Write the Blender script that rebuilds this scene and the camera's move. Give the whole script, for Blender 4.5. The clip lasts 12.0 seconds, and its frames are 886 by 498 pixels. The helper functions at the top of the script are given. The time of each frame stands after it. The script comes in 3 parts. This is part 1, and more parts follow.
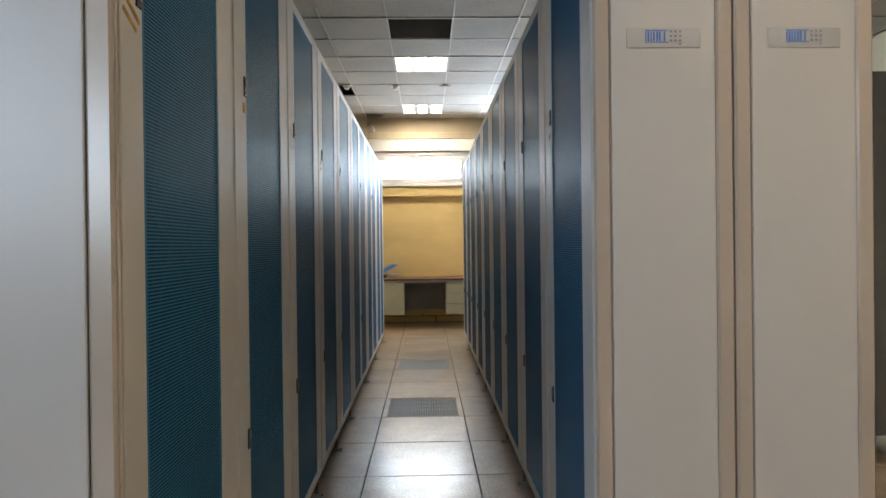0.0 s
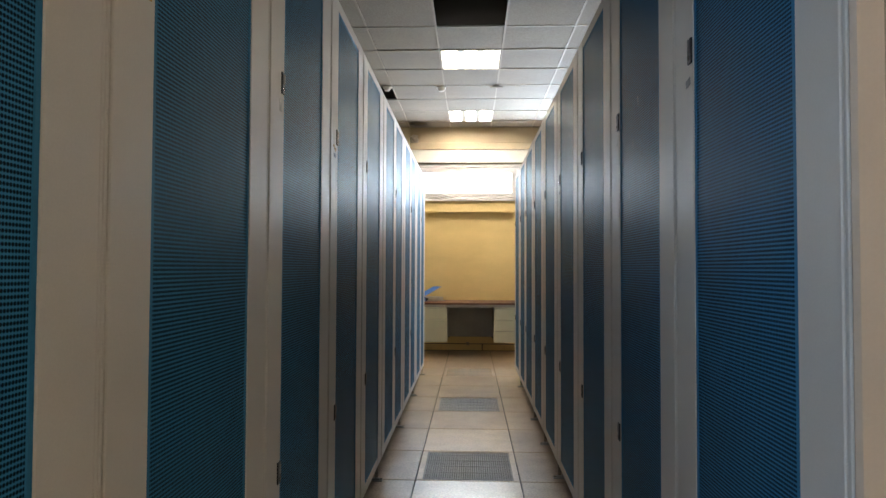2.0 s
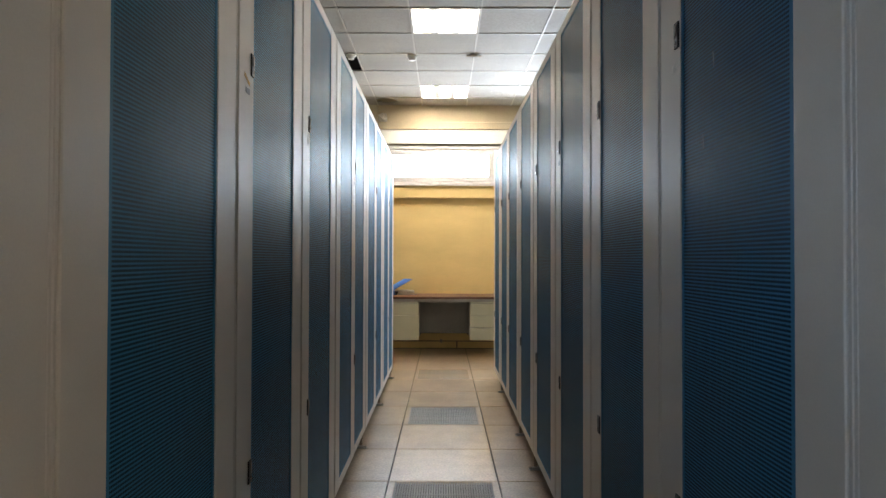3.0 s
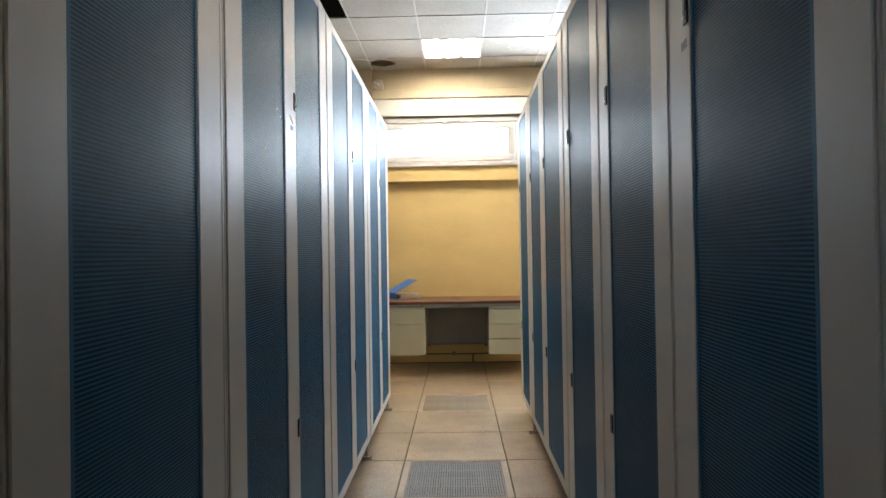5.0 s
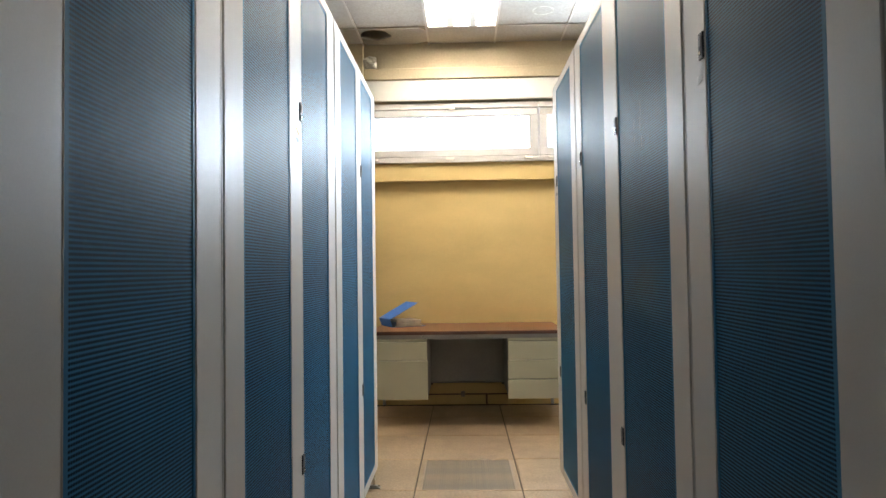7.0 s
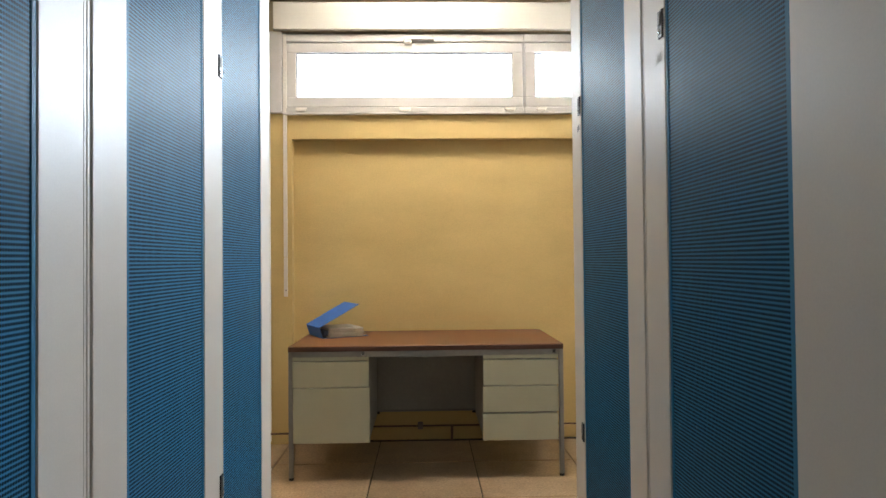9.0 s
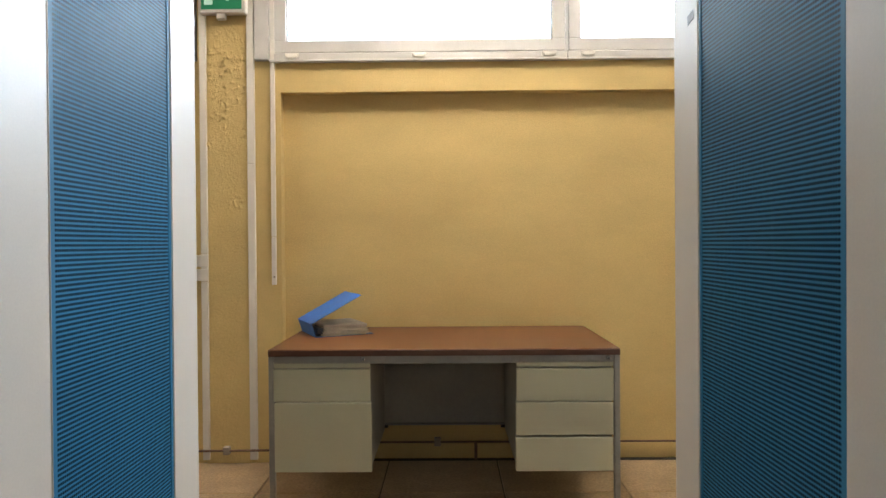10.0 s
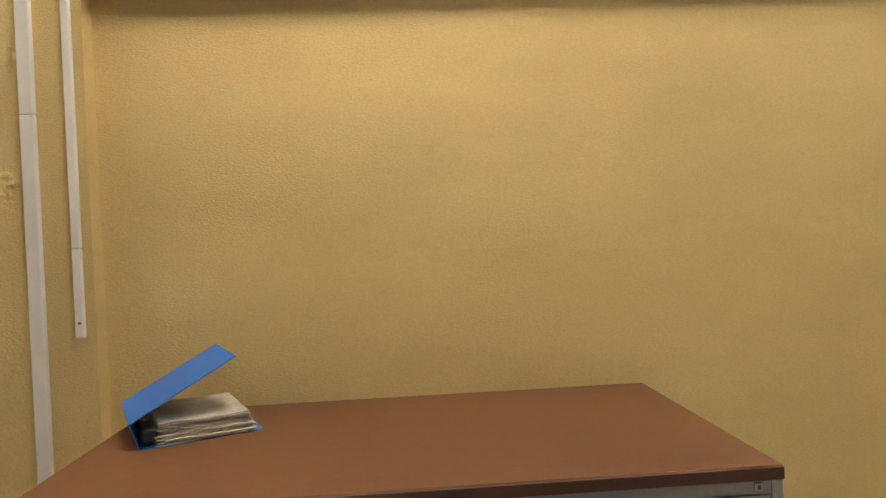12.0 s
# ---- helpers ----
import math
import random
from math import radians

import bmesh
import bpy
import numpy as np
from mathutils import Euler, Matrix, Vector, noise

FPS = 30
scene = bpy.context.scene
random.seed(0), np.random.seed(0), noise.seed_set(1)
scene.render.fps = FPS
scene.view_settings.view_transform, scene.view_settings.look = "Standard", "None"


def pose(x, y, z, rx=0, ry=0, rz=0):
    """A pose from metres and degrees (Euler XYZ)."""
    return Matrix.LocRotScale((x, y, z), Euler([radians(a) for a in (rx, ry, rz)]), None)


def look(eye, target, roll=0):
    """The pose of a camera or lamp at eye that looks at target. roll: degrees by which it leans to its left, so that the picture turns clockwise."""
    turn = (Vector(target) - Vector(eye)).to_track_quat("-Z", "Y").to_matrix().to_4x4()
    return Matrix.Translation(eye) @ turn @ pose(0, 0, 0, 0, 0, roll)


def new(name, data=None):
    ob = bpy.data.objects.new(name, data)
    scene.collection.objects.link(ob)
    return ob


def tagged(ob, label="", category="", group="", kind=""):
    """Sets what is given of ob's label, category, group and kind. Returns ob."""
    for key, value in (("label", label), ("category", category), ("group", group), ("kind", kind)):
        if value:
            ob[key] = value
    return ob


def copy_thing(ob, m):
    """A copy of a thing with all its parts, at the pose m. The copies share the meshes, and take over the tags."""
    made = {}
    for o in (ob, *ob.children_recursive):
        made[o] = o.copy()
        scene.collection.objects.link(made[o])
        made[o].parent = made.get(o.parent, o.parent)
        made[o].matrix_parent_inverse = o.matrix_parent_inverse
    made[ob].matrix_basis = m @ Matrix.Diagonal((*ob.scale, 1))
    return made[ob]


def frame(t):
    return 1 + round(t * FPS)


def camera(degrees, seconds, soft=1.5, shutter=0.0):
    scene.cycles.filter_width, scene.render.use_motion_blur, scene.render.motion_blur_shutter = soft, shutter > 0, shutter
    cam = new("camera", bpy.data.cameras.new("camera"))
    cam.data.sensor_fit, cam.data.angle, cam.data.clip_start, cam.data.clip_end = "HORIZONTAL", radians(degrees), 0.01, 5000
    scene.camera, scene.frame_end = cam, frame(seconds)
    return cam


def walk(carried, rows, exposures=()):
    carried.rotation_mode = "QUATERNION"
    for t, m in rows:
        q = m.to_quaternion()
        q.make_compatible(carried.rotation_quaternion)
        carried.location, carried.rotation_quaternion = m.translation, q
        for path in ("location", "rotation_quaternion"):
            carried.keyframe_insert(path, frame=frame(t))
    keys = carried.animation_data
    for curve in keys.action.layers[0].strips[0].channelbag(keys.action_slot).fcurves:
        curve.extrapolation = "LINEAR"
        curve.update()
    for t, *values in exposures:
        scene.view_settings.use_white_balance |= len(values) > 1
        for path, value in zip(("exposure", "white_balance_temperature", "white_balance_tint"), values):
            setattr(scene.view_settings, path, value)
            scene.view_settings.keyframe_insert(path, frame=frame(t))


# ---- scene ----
cam = camera(68.66, 12.0)
PATH = [
    (0, (0.040, -0.583, 1.232), (0.091, 1.416, 1.223), -0.65),
    (0.5, (0.032, -0.593, 1.229), (0.038, 1.407, 1.227), -0.14),
    (1, (0.023, -0.425, 1.199), (0.053, 1.574, 1.193), 0.07),
    (1.5, (0.041, -0.044, 1.240), (-0.016, 1.955, 1.282), 0.11),
    (2, (0.014, 0.360, 1.213), (-0.072, 2.357, 1.272), 0.24),
    (2.5, (-0.011, 0.747, 1.225), (0.005, 2.746, 1.260), 0.14),
    (3, (-0.004, 1.139, 1.213), (-0.005, 3.139, 1.244), 0.16),
    (3.5, (-0.016, 1.527, 1.196), (-0.032, 3.527, 1.217), -0.29),
    (5.3, (0.037, 2.885, 1.220), (-0.010, 4.884, 1.239), -0.90),
    (5.5, (0.034, 3.033, 1.233), (0.017, 5.033, 1.257), -0.94),
    (6, (0.033, 3.386, 1.218), (0.032, 5.386, 1.255), -0.63),
    (6.5, (0.026, 3.713, 1.236), (-0.010, 5.712, 1.281), -0.91),
    (7, (-0.012, 4.043, 1.233), (-0.073, 6.041, 1.296), -0.83),
    (7.2, (-0.029, 4.161, 1.232), (-0.061, 6.160, 1.295), -0.79),
    (8.8, (0.028, 5.392, 1.228), (0.051, 7.392, 1.284), -0.50),
    (9, (0.015, 5.556, 1.219), (0.069, 7.555, 1.254), -0.54),
    (9.5, (0.039, 5.978, 1.239), (0.068, 7.977, 1.262), -0.47),
    (10, (0.041, 6.366, 1.207), (0.023, 8.366, 1.190), -0.42),
    (10.5, (0.015, 6.755, 1.206), (0.008, 8.755, 1.170), -0.80),
    (11, (0.040, 7.187, 1.235), (0.002, 9.186, 1.184), -1.38),
    (11.5, (0.035, 7.570, 1.202), (-0.041, 9.568, 1.193), -1.67),
    (12, (0.043, 7.948, 1.220), (0.165, 9.944, 1.201), -2.54),
]
walk(cam, [(t, look(eye, target, roll)) for t, eye, target, roll in PATH],
     exposures=[(0.0, 0.08), (2.0, 0.15), (3.5, 0.40), (7.0, 0.22), (9.0, 0.05), (10.5, 0.0), (11.0, -0.05), (12.0, -0.02)])

# ---------------------------------------------------------------- light
world = bpy.data.worlds.new("sky")
scene.world = world
world.use_nodes = True
wn = world.node_tree.nodes
sky = wn.new("ShaderNodeTexSky")
sky.sky_type = 'NISHITA'
sky.sun_disc = False
sky.sun_elevation, sky.sun_rotation = radians(35), radians(200)
wn["Background"].inputs[1].default_value = 0.12
world.node_tree.links.new(sky.outputs[0], wn["Background"].inputs[0])

sun_data = bpy.data.lights.new("sun", 'SUN')
sun_data.energy, sun_data.angle, sun_data.color = 1.2, radians(12), (1, 0.95, 0.88)
sun = new("sun", sun_data)
sun.matrix_world = look((0, 0, 20), (4, -10, 8))


def window_light(x, y, z, tx, ty, tz, w, h, power, colour):
    d = bpy.data.lights.new("window_daylight", 'AREA')
    d.shape, d.size, d.size_y, d.energy, d.color = 'RECTANGLE', w, h, power, colour
    o = new("window_daylight", d)
    o.matrix_world = look((x, y, z), (tx, ty, tz))
    return o


window_light(-0.113, 10.13, 2.48, -0.113, 0, 0.60, 1.59, 0.42, 40, (0.80, 0.90, 1.0))
window_light(1.494, 10.13, 2.48, 1.505, 0, 0.60, 1.59, 0.42, 260, (0.70, 0.84, 1.0))
window_light(-3.66, -4.60, 2.22, 0, -4.60, 2.22, 4.0, 1.38, 170, (0.64, 0.80, 1.0))

# ---------------------------------------------------------------- materials


def mat_nodes(name):
    m = bpy.data.materials.new(name)
    m.use_nodes = True
    return m, m.node_tree.nodes, m.node_tree.links, m.node_tree.nodes["Principled BSDF"]


def surface(name, colour, rough=0.5, metal=0.0, vary=0.12, scale=3.0, grain=60.0, bump=0.05, dist=0.002,
            spots=0.0, stretch=(1, 1, 1), coat=0.0, coords="Object", tint=None, per_object=0.0, uneven=0.09, coat_rough=0.12, spec=0.5, fine_vary=None, stain=0.0):
    """Paint, plaster, laminate: two scales of variation, relief and uneven gloss."""
    m, n, l, p = mat_nodes(name)
    tc = n.new("ShaderNodeTexCoord")
    mp = n.new("ShaderNodeMapping")
    mp.inputs["Scale"].default_value = stretch
    if coords == "World":
        g = n.new("ShaderNodeNewGeometry")
        l.new(g.outputs["Position"], mp.inputs[0])
    else:
        l.new(tc.outputs[coords], mp.inputs[0])
    big, fine = n.new("ShaderNodeTexNoise"), n.new("ShaderNodeTexNoise")
    big.inputs["Scale"].default_value, big.inputs["Detail"].default_value = scale, 5
    fine.inputs["Scale"].default_value, fine.inputs["Detail"].default_value = grain, 4
    for t in (big, fine):
        l.new(mp.outputs[0], t.inputs["Vector"])
    mixa = n.new("ShaderNodeMix")
    mixa.data_type = 'RGBA'
    dark = [c * (1 - vary * 1.6) for c in (tint or colour)]
    lite = [min(1, c * (1 + vary * 0.8)) for c in colour]
    mixa.inputs[6].default_value, mixa.inputs[7].default_value = (*dark, 1), (*lite, 1)
    ramp = n.new("ShaderNodeMapRange")
    ramp.inputs[1].default_value, ramp.inputs[2].default_value = 0.28, 0.68
    l.new(big.outputs[0], ramp.inputs[0])
    l.new(ramp.outputs[0], mixa.inputs[0])
    mixb = n.new("ShaderNodeMix")
    mixb.data_type, mixb.blend_type = 'RGBA', 'MULTIPLY'
    fr = n.new("ShaderNodeMapRange")
    fr.inputs[1].default_value, fr.inputs[2].default_value = 0.3, 0.7
    fr.inputs[3].default_value, fr.inputs[4].default_value = 1 - (vary if fine_vary is None else fine_vary), 1.0
    l.new(fine.outputs[0], fr.inputs[0])
    mixb.inputs[0].default_value = 1
    l.new(mixa.outputs[2], mixb.inputs[6])
    l.new(fr.outputs[0], mixb.inputs[7])
    last = mixb.outputs[2]
    if spots:
        vo = n.new("ShaderNodeTexNoise")
        vo.inputs["Scale"].default_value, vo.inputs["Detail"].default_value = scale * 6, 8
        l.new(mp.outputs[0], vo.inputs["Vector"])
        sr = n.new("ShaderNodeMapRange")
        sr.inputs[1].default_value, sr.inputs[2].default_value = 0.55, 0.66
        sr.inputs[4].default_value = spots
        l.new(vo.outputs[0], sr.inputs[0])
        ms = n.new("ShaderNodeMix")
        ms.data_type = 'RGBA'
        ms.inputs[7].default_value = (*[c * 0.35 for c in colour], 1)
        l.new(sr.outputs[0], ms.inputs[0])
        l.new(last, ms.inputs[6])
        last = ms.outputs[2]
    if stain:
        sn, sm = n.new("ShaderNodeTexNoise"), n.new("ShaderNodeMapRange")
        sn.inputs["Scale"].default_value, sn.inputs["Detail"].default_value, sn.inputs["Roughness"].default_value = 2.3, 7, 0.62
        l.new(mp.outputs[0], sn.inputs["Vector"])
        sm.inputs[1].default_value, sm.inputs[2].default_value = 0.42, 0.66
        sm.inputs[3].default_value, sm.inputs[4].default_value = 1.0, 1 - stain
        l.new(sn.outputs[0], sm.inputs[0])
        mt = n.new("ShaderNodeMix")
        mt.data_type, mt.blend_type = 'RGBA', 'MULTIPLY'
        mt.inputs[0].default_value = 1
        l.new(last, mt.inputs[6])
        l.new(sm.outputs[0], mt.inputs[7])
        last = mt.outputs[2]
    if per_object:
        oi = n.new("ShaderNodeObjectInfo")
        orr = n.new("ShaderNodeMapRange")
        orr.inputs[3].default_value, orr.inputs[4].default_value = 1 - per_object, 1.0
        l.new(oi.outputs["Random"], orr.inputs[0])
        mo = n.new("ShaderNodeMix")
        mo.data_type, mo.blend_type = 'RGBA', 'MULTIPLY'
        mo.inputs[0].default_value = 1
        l.new(last, mo.inputs[6])
        l.new(orr.outputs[0], mo.inputs[7])
        last = mo.outputs[2]
    l.new(last, p.inputs["Base Color"])
    rr = n.new("ShaderNodeMapRange")
    rr.inputs[3].default_value, rr.inputs[4].default_value = max(0.02, rough - uneven), min(1, rough + uneven)
    l.new(big.outputs[0], rr.inputs[0])
    l.new(rr.outputs[0], p.inputs["Roughness"])
    p.inputs["Metallic"].default_value = metal
    p.inputs["Coat Weight"].default_value = coat
    p.inputs["Coat Roughness"].default_value = coat_rough
    p.inputs["Specular IOR Level"].default_value = spec
    bp = n.new("ShaderNodeBump")
    bp.inputs["Strength"].default_value, bp.inputs["Distance"].default_value = bump, dist
    l.new(fine.outputs[0], bp.inputs["Height"])
    l.new(bp.outputs[0], p.inputs["Normal"])
    return m


def perforated(name, colour, across, up, radius=0.00255):
    """Painted sheet with round holes; their unlit inside is put in as dark dots."""
    m, n, l, p = mat_nodes(name)

    def math_node(op, a, b=None):
        q = n.new("ShaderNodeMath")
        q.operation = op
        for i, v in enumerate((a, b)):
            if v is None:
                continue
            if isinstance(v, (int, float)):
                q.inputs[i].default_value = v
            else:
                l.new(v, q.inputs[i])
        return q.outputs[0]

    tc, sx = n.new("ShaderNodeTexCoord"), n.new("ShaderNodeSeparateXYZ")
    l.new(tc.outputs["Object"], sx.inputs[0])
    u = math_node('DIVIDE', sx.outputs[1], across)
    v = math_node('DIVIDE', sx.outputs[2], up)
    fu = math_node('MULTIPLY', math_node('SUBTRACT', math_node('FRACT', u), 0.5), across * 1000)
    fv = math_node('MULTIPLY', math_node('SUBTRACT', math_node('FRACT', v), 0.5), up * 1000)
    d = math_node('SQRT', math_node('ADD', math_node('MULTIPLY', fu, fu), math_node('MULTIPLY', fv, fv)))
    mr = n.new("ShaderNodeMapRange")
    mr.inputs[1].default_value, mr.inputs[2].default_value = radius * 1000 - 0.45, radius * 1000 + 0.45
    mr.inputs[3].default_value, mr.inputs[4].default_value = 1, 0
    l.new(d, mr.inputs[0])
    nz = n.new("ShaderNodeTexNoise")
    nz.inputs["Scale"].default_value, nz.inputs["Detail"].default_value = 2.5, 4
    l.new(tc.outputs["Object"], nz.inputs["Vector"])
    oi = n.new("ShaderNodeObjectInfo")
    mixc = n.new("ShaderNodeMix")
    mixc.data_type = 'RGBA'
    mixc.inputs[6].default_value = (*[c * 0.8 for c in colour], 1)
    mixc.inputs[7].default_value = (*[c * 1.12 for c in colour], 1)
    l.new(math_node('ADD', math_node('MULTIPLY', nz.outputs[0], 0.6), math_node('MULTIPLY', oi.outputs["Random"], 0.4)), mixc.inputs[0])
    dz = n.new("ShaderNodeTexNoise")
    dz.inputs["Scale"].default_value, dz.inputs["Detail"].default_value = 38, 3
    l.new(tc.outputs["Object"], dz.inputs["Vector"])
    dr = n.new("ShaderNodeMapRange")
    dr.inputs[1].default_value, dr.inputs[2].default_value, dr.inputs[4].default_value = 0.70, 0.80, 0.4
    l.new(dz.outputs[0], dr.inputs[0])
    md = n.new("ShaderNodeMix")
    md.data_type = 'RGBA'
    md.inputs[7].default_value = (0.30, 0.34, 0.38, 1)
    l.new(dr.outputs[0], md.inputs[0])
    l.new(mixc.outputs[2], md.inputs[6])
    # Hole shade: the sheet's own colour at a small fraction.
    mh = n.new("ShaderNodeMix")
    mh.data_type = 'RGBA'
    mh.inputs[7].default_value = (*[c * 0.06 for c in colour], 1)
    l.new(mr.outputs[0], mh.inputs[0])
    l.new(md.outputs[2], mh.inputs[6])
    l.new(mh.outputs[2], p.inputs["Base Color"])
    p.inputs["Specular IOR Level"].default_value = 0.03
    p.inputs["Roughness"].default_value = 0.45
    return m


def glowing(name, colour, strength, base=(0.8, 0.8, 0.8)):
    m, n, l, p = mat_nodes(name)
    p.inputs["Base Color"].default_value = (*base, 1)
    p.inputs["Emission Color"].default_value = (*colour, 1)
    p.inputs["Emission Strength"].default_value = strength
    return m


def clear_glass(name):
    m, n, l, p = mat_nodes(name)
    p.inputs["Base Color"].default_value = (0.95, 0.98, 1, 1)
    p.inputs["Roughness"].default_value = 0.03
    p.inputs["Transmission Weight"].default_value = 1
    p.inputs["IOR"].default_value = 1.45
    return m


M_PAINT = surface("rack_beige_paint", (0.62, 0.56, 0.49), 0.47, spec=0.5, vary=0.05, scale=2, grain=250, bump=0.04, dist=0.001)
M_SIDE = surface("rack_side_panel_paint", (0.56, 0.50, 0.43), 0.32, uneven=0.02, vary=0.02, scale=1.5, grain=300, bump=0.05, dist=0.001)
M_POST = surface("rack_post_paint", (0.48, 0.375, 0.285), 0.24, coat=0.9, coat_rough=0.22, uneven=0.02, vary=0.03, scale=2, grain=250, bump=0.04, dist=0.001)
M_BLUE = surface("rack_blue_paint", (0.034, 0.160, 0.280), 0.5, spec=0.1, vary=0.08, scale=3, grain=200, bump=0.03, dist=0.001)
M_PERF = perforated("perforated_blue_sheet", (0.039, 0.180, 0.322), 0.0054, 0.0073, 0.0025)
M_DARK = surface("dark_steel", (0.012, 0.012, 0.013), 0.5, vary=0.2, scale=5)
M_BLACK = surface("black_plastic", (0.015, 0.014, 0.014), 0.35, vary=0.2, scale=20)
M_CHROME = surface("worn_chrome", (0.55, 0.54, 0.52), 0.25, 1.0, vary=0.15, scale=20)
M_ALU = surface("brushed_aluminium_plate", (0.50, 0.47, 0.44), 0.38, 0.6, vary=0.06, scale=4, grain=200, stretch=(1, 0.05, 1))
M_LOGO = surface("logo_blue", (0.06, 0.20, 0.55), 0.4, vary=0.1, scale=40)
M_DOT = surface("logo_grey", (0.25, 0.25, 0.27), 0.4, vary=0.1, scale=40)
M_FLOOR = surface("vinyl_floor_tile", (0.62, 0.43, 0.265), 0.30, coat=0.85, coat_rough=0.17, spec=0.6, vary=0.05, fine_vary=0.40, spots=0.45, scale=12, grain=75, bump=0.04, dist=0.0012,
                  coords="World", tint=(0.60, 0.415, 0.25), per_object=0.14, stain=0.30, uneven=0.0)
M_JOINT = surface("floor_joint_dirt", (0.03, 0.023, 0.017), 0.8, vary=0.3, scale=8, coords="World")
M_GRILLE = surface("grey_grille_metal", (0.20, 0.18, 0.155), 0.5, 0.1, vary=0.2, scale=6, per_object=0.15)
M_GRILLE_D = surface("dusty_grille_metal", (0.22, 0.158, 0.09), 0.7, 0.1, vary=0.25, scale=6, per_object=0.15)
M_WALL = surface("yellow_wall_paint", (0.71, 0.51, 0.205), 0.75, vary=0.05, fine_vary=0.13, stain=0.04, scale=1.6, grain=125, bump=0.7, dist=0.0045, stretch=(1, 1, 2), coords="World",
                 tint=(0.68, 0.485, 0.19))
# Tan tone carries the shade over the windows, where lamp light is cut off.
M_WALL_UP = surface("shade_toned_cream_paint", (0.52, 0.42, 0.27), 0.8, vary=0.12, scale=1.5, grain=60, bump=0.3, dist=0.003, coords="World")
# Window glare on the shutter box is put into this white.
M_BOX_GLARE = surface("glare_whitened_box", (0.74, 0.70, 0.62), 0.5, vary=0.05, scale=2, grain=120, bump=0.06, dist=0.001, coords="World")
M_PLAIN = surface("plain_room_wall", (0.62, 0.54, 0.38), 0.8, vary=0.08, scale=1.2, grain=50, bump=0.3, dist=0.003, coords="World")
M_FRAME = surface("window_aluminium_paint", (0.62, 0.58, 0.54), 0.45, vary=0.06, scale=5, grain=150, bump=0.03)
M_TRUNK = surface("white_plastic_trunking", (0.76, 0.70, 0.62), 0.4, vary=0.05, scale=4, grain=150, bump=0.02)
M_GREYPANE = surface("dull_grey_pane", (0.20, 0.18, 0.16), 0.3, vary=0.15, scale=4)
M_CEIL = surface("mineral_ceiling_tile", (0.44, 0.40, 0.345), 0.85, vary=0.10, fine_vary=0.24, scale=1.4, grain=75, bump=0.7, dist=0.003, coords="World")
M_GRID = surface("ceiling_grid_metal", (0.50, 0.455, 0.395), 0.6, vary=0.06, scale=5, coords="World")
# Near-black colour stands in for the unlit dark above the ceiling.
M_VOID = surface("void_shade_black", (0.012, 0.010, 0.009), 0.9, vary=0.3, scale=3, coords="World")
M_TUBE = glowing("lamp_diffuser_glow", (1.0, 0.93, 0.82), 74.0)
M_TUBE_OLD = glowing("aged_lamp_glow", (1.0, 0.90, 0.76), 11.0)
# Glow of two unseen fill lamps added over the aisle's start, warm and cool.
M_FILL_WARM = glowing("added_warm_fill_glow", (1.0, 0.87, 0.69), 68.0)
M_FILL_COOL = glowing("added_cool_fill_glow", (0.36, 0.60, 1.0), 50.0)
# Two more fill glows, for unseen lamps added beyond the racks.
M_FILL_RIGHT = glowing("added_right_fill_glow", (1.0, 0.93, 0.82), 30.0)
M_FILL_LEFT = glowing("added_left_fill_glow", (1.0, 0.90, 0.76), 38.0)
M_LOUVRE = surface("white_lamp_louvre", (0.78, 0.76, 0.72), 0.3, vary=0.05, scale=10)
M_LAM = surface("brown_laminate", (0.158, 0.068, 0.026), 0.5, spec=0.22, vary=0.12, scale=3, grain=90, bump=0.03, dist=0.001, stretch=(0.35, 1, 1), tint=(0.15, 0.063, 0.027))
M_LAMEDGE = surface("dark_laminate_edge", (0.09, 0.036, 0.021), 0.4, vary=0.1, scale=6)
M_STEEL = surface("grey_desk_steel", (0.30, 0.295, 0.28), 0.4, 0.2, vary=0.1, scale=6)
M_DRAWER = surface("putty_drawer_paint", (0.50, 0.495, 0.365), 0.42, vary=0.05, scale=2.5, grain=200, bump=0.03, dist=0.001)
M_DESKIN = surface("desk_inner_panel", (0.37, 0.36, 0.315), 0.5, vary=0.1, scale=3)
M_BINDER = surface("blue_binder_card", (0.035, 0.145, 0.47), 0.5, spec=0.3, vary=0.08, scale=12, grain=200, bump=0.05, dist=0.001)
M_BINDIN = surface("dark_binder_inside", (0.03, 0.035, 0.05), 0.5, vary=0.3, scale=10)
M_PAPER = surface("old_paper", (0.62, 0.54, 0.42), 0.8, vary=0.16, scale=14, grain=300, bump=0.1, dist=0.001, spots=0.3)
M_PIPE = surface("brown_painted_pipe", (0.16, 0.085, 0.045), 0.5, vary=0.25, scale=10)
M_CLIP = surface("grey_pipe_clip", (0.30, 0.24, 0.18), 0.5, vary=0.2, scale=10)
M_GREEN = glowing("exit_sign_green", (0.0, 0.30, 0.12), 0.2, (0.01, 0.17, 0.075))
M_PICTO = glowing("exit_sign_white", (0.6, 1.0, 0.75), 0.35, (0.6, 0.7, 0.6))
M_TAPE = surface("orange_adhesive_tape", (0.60, 0.33, 0.05), 0.6, vary=0.25, scale=40)
M_LABEL = surface("grey_paper_label", (0.25, 0.24, 0.23), 0.6, vary=0.2, scale=40)
M_SCUFF = surface("pale_scuff", (0.28, 0.38, 0.46), 0.6, vary=0.2, scale=60)
M_NOTE = surface("pale_glue_trace", (0.72, 0.68, 0.60), 0.7, vary=0.2, scale=40)
M_GLASS = clear_glass("window_glass")
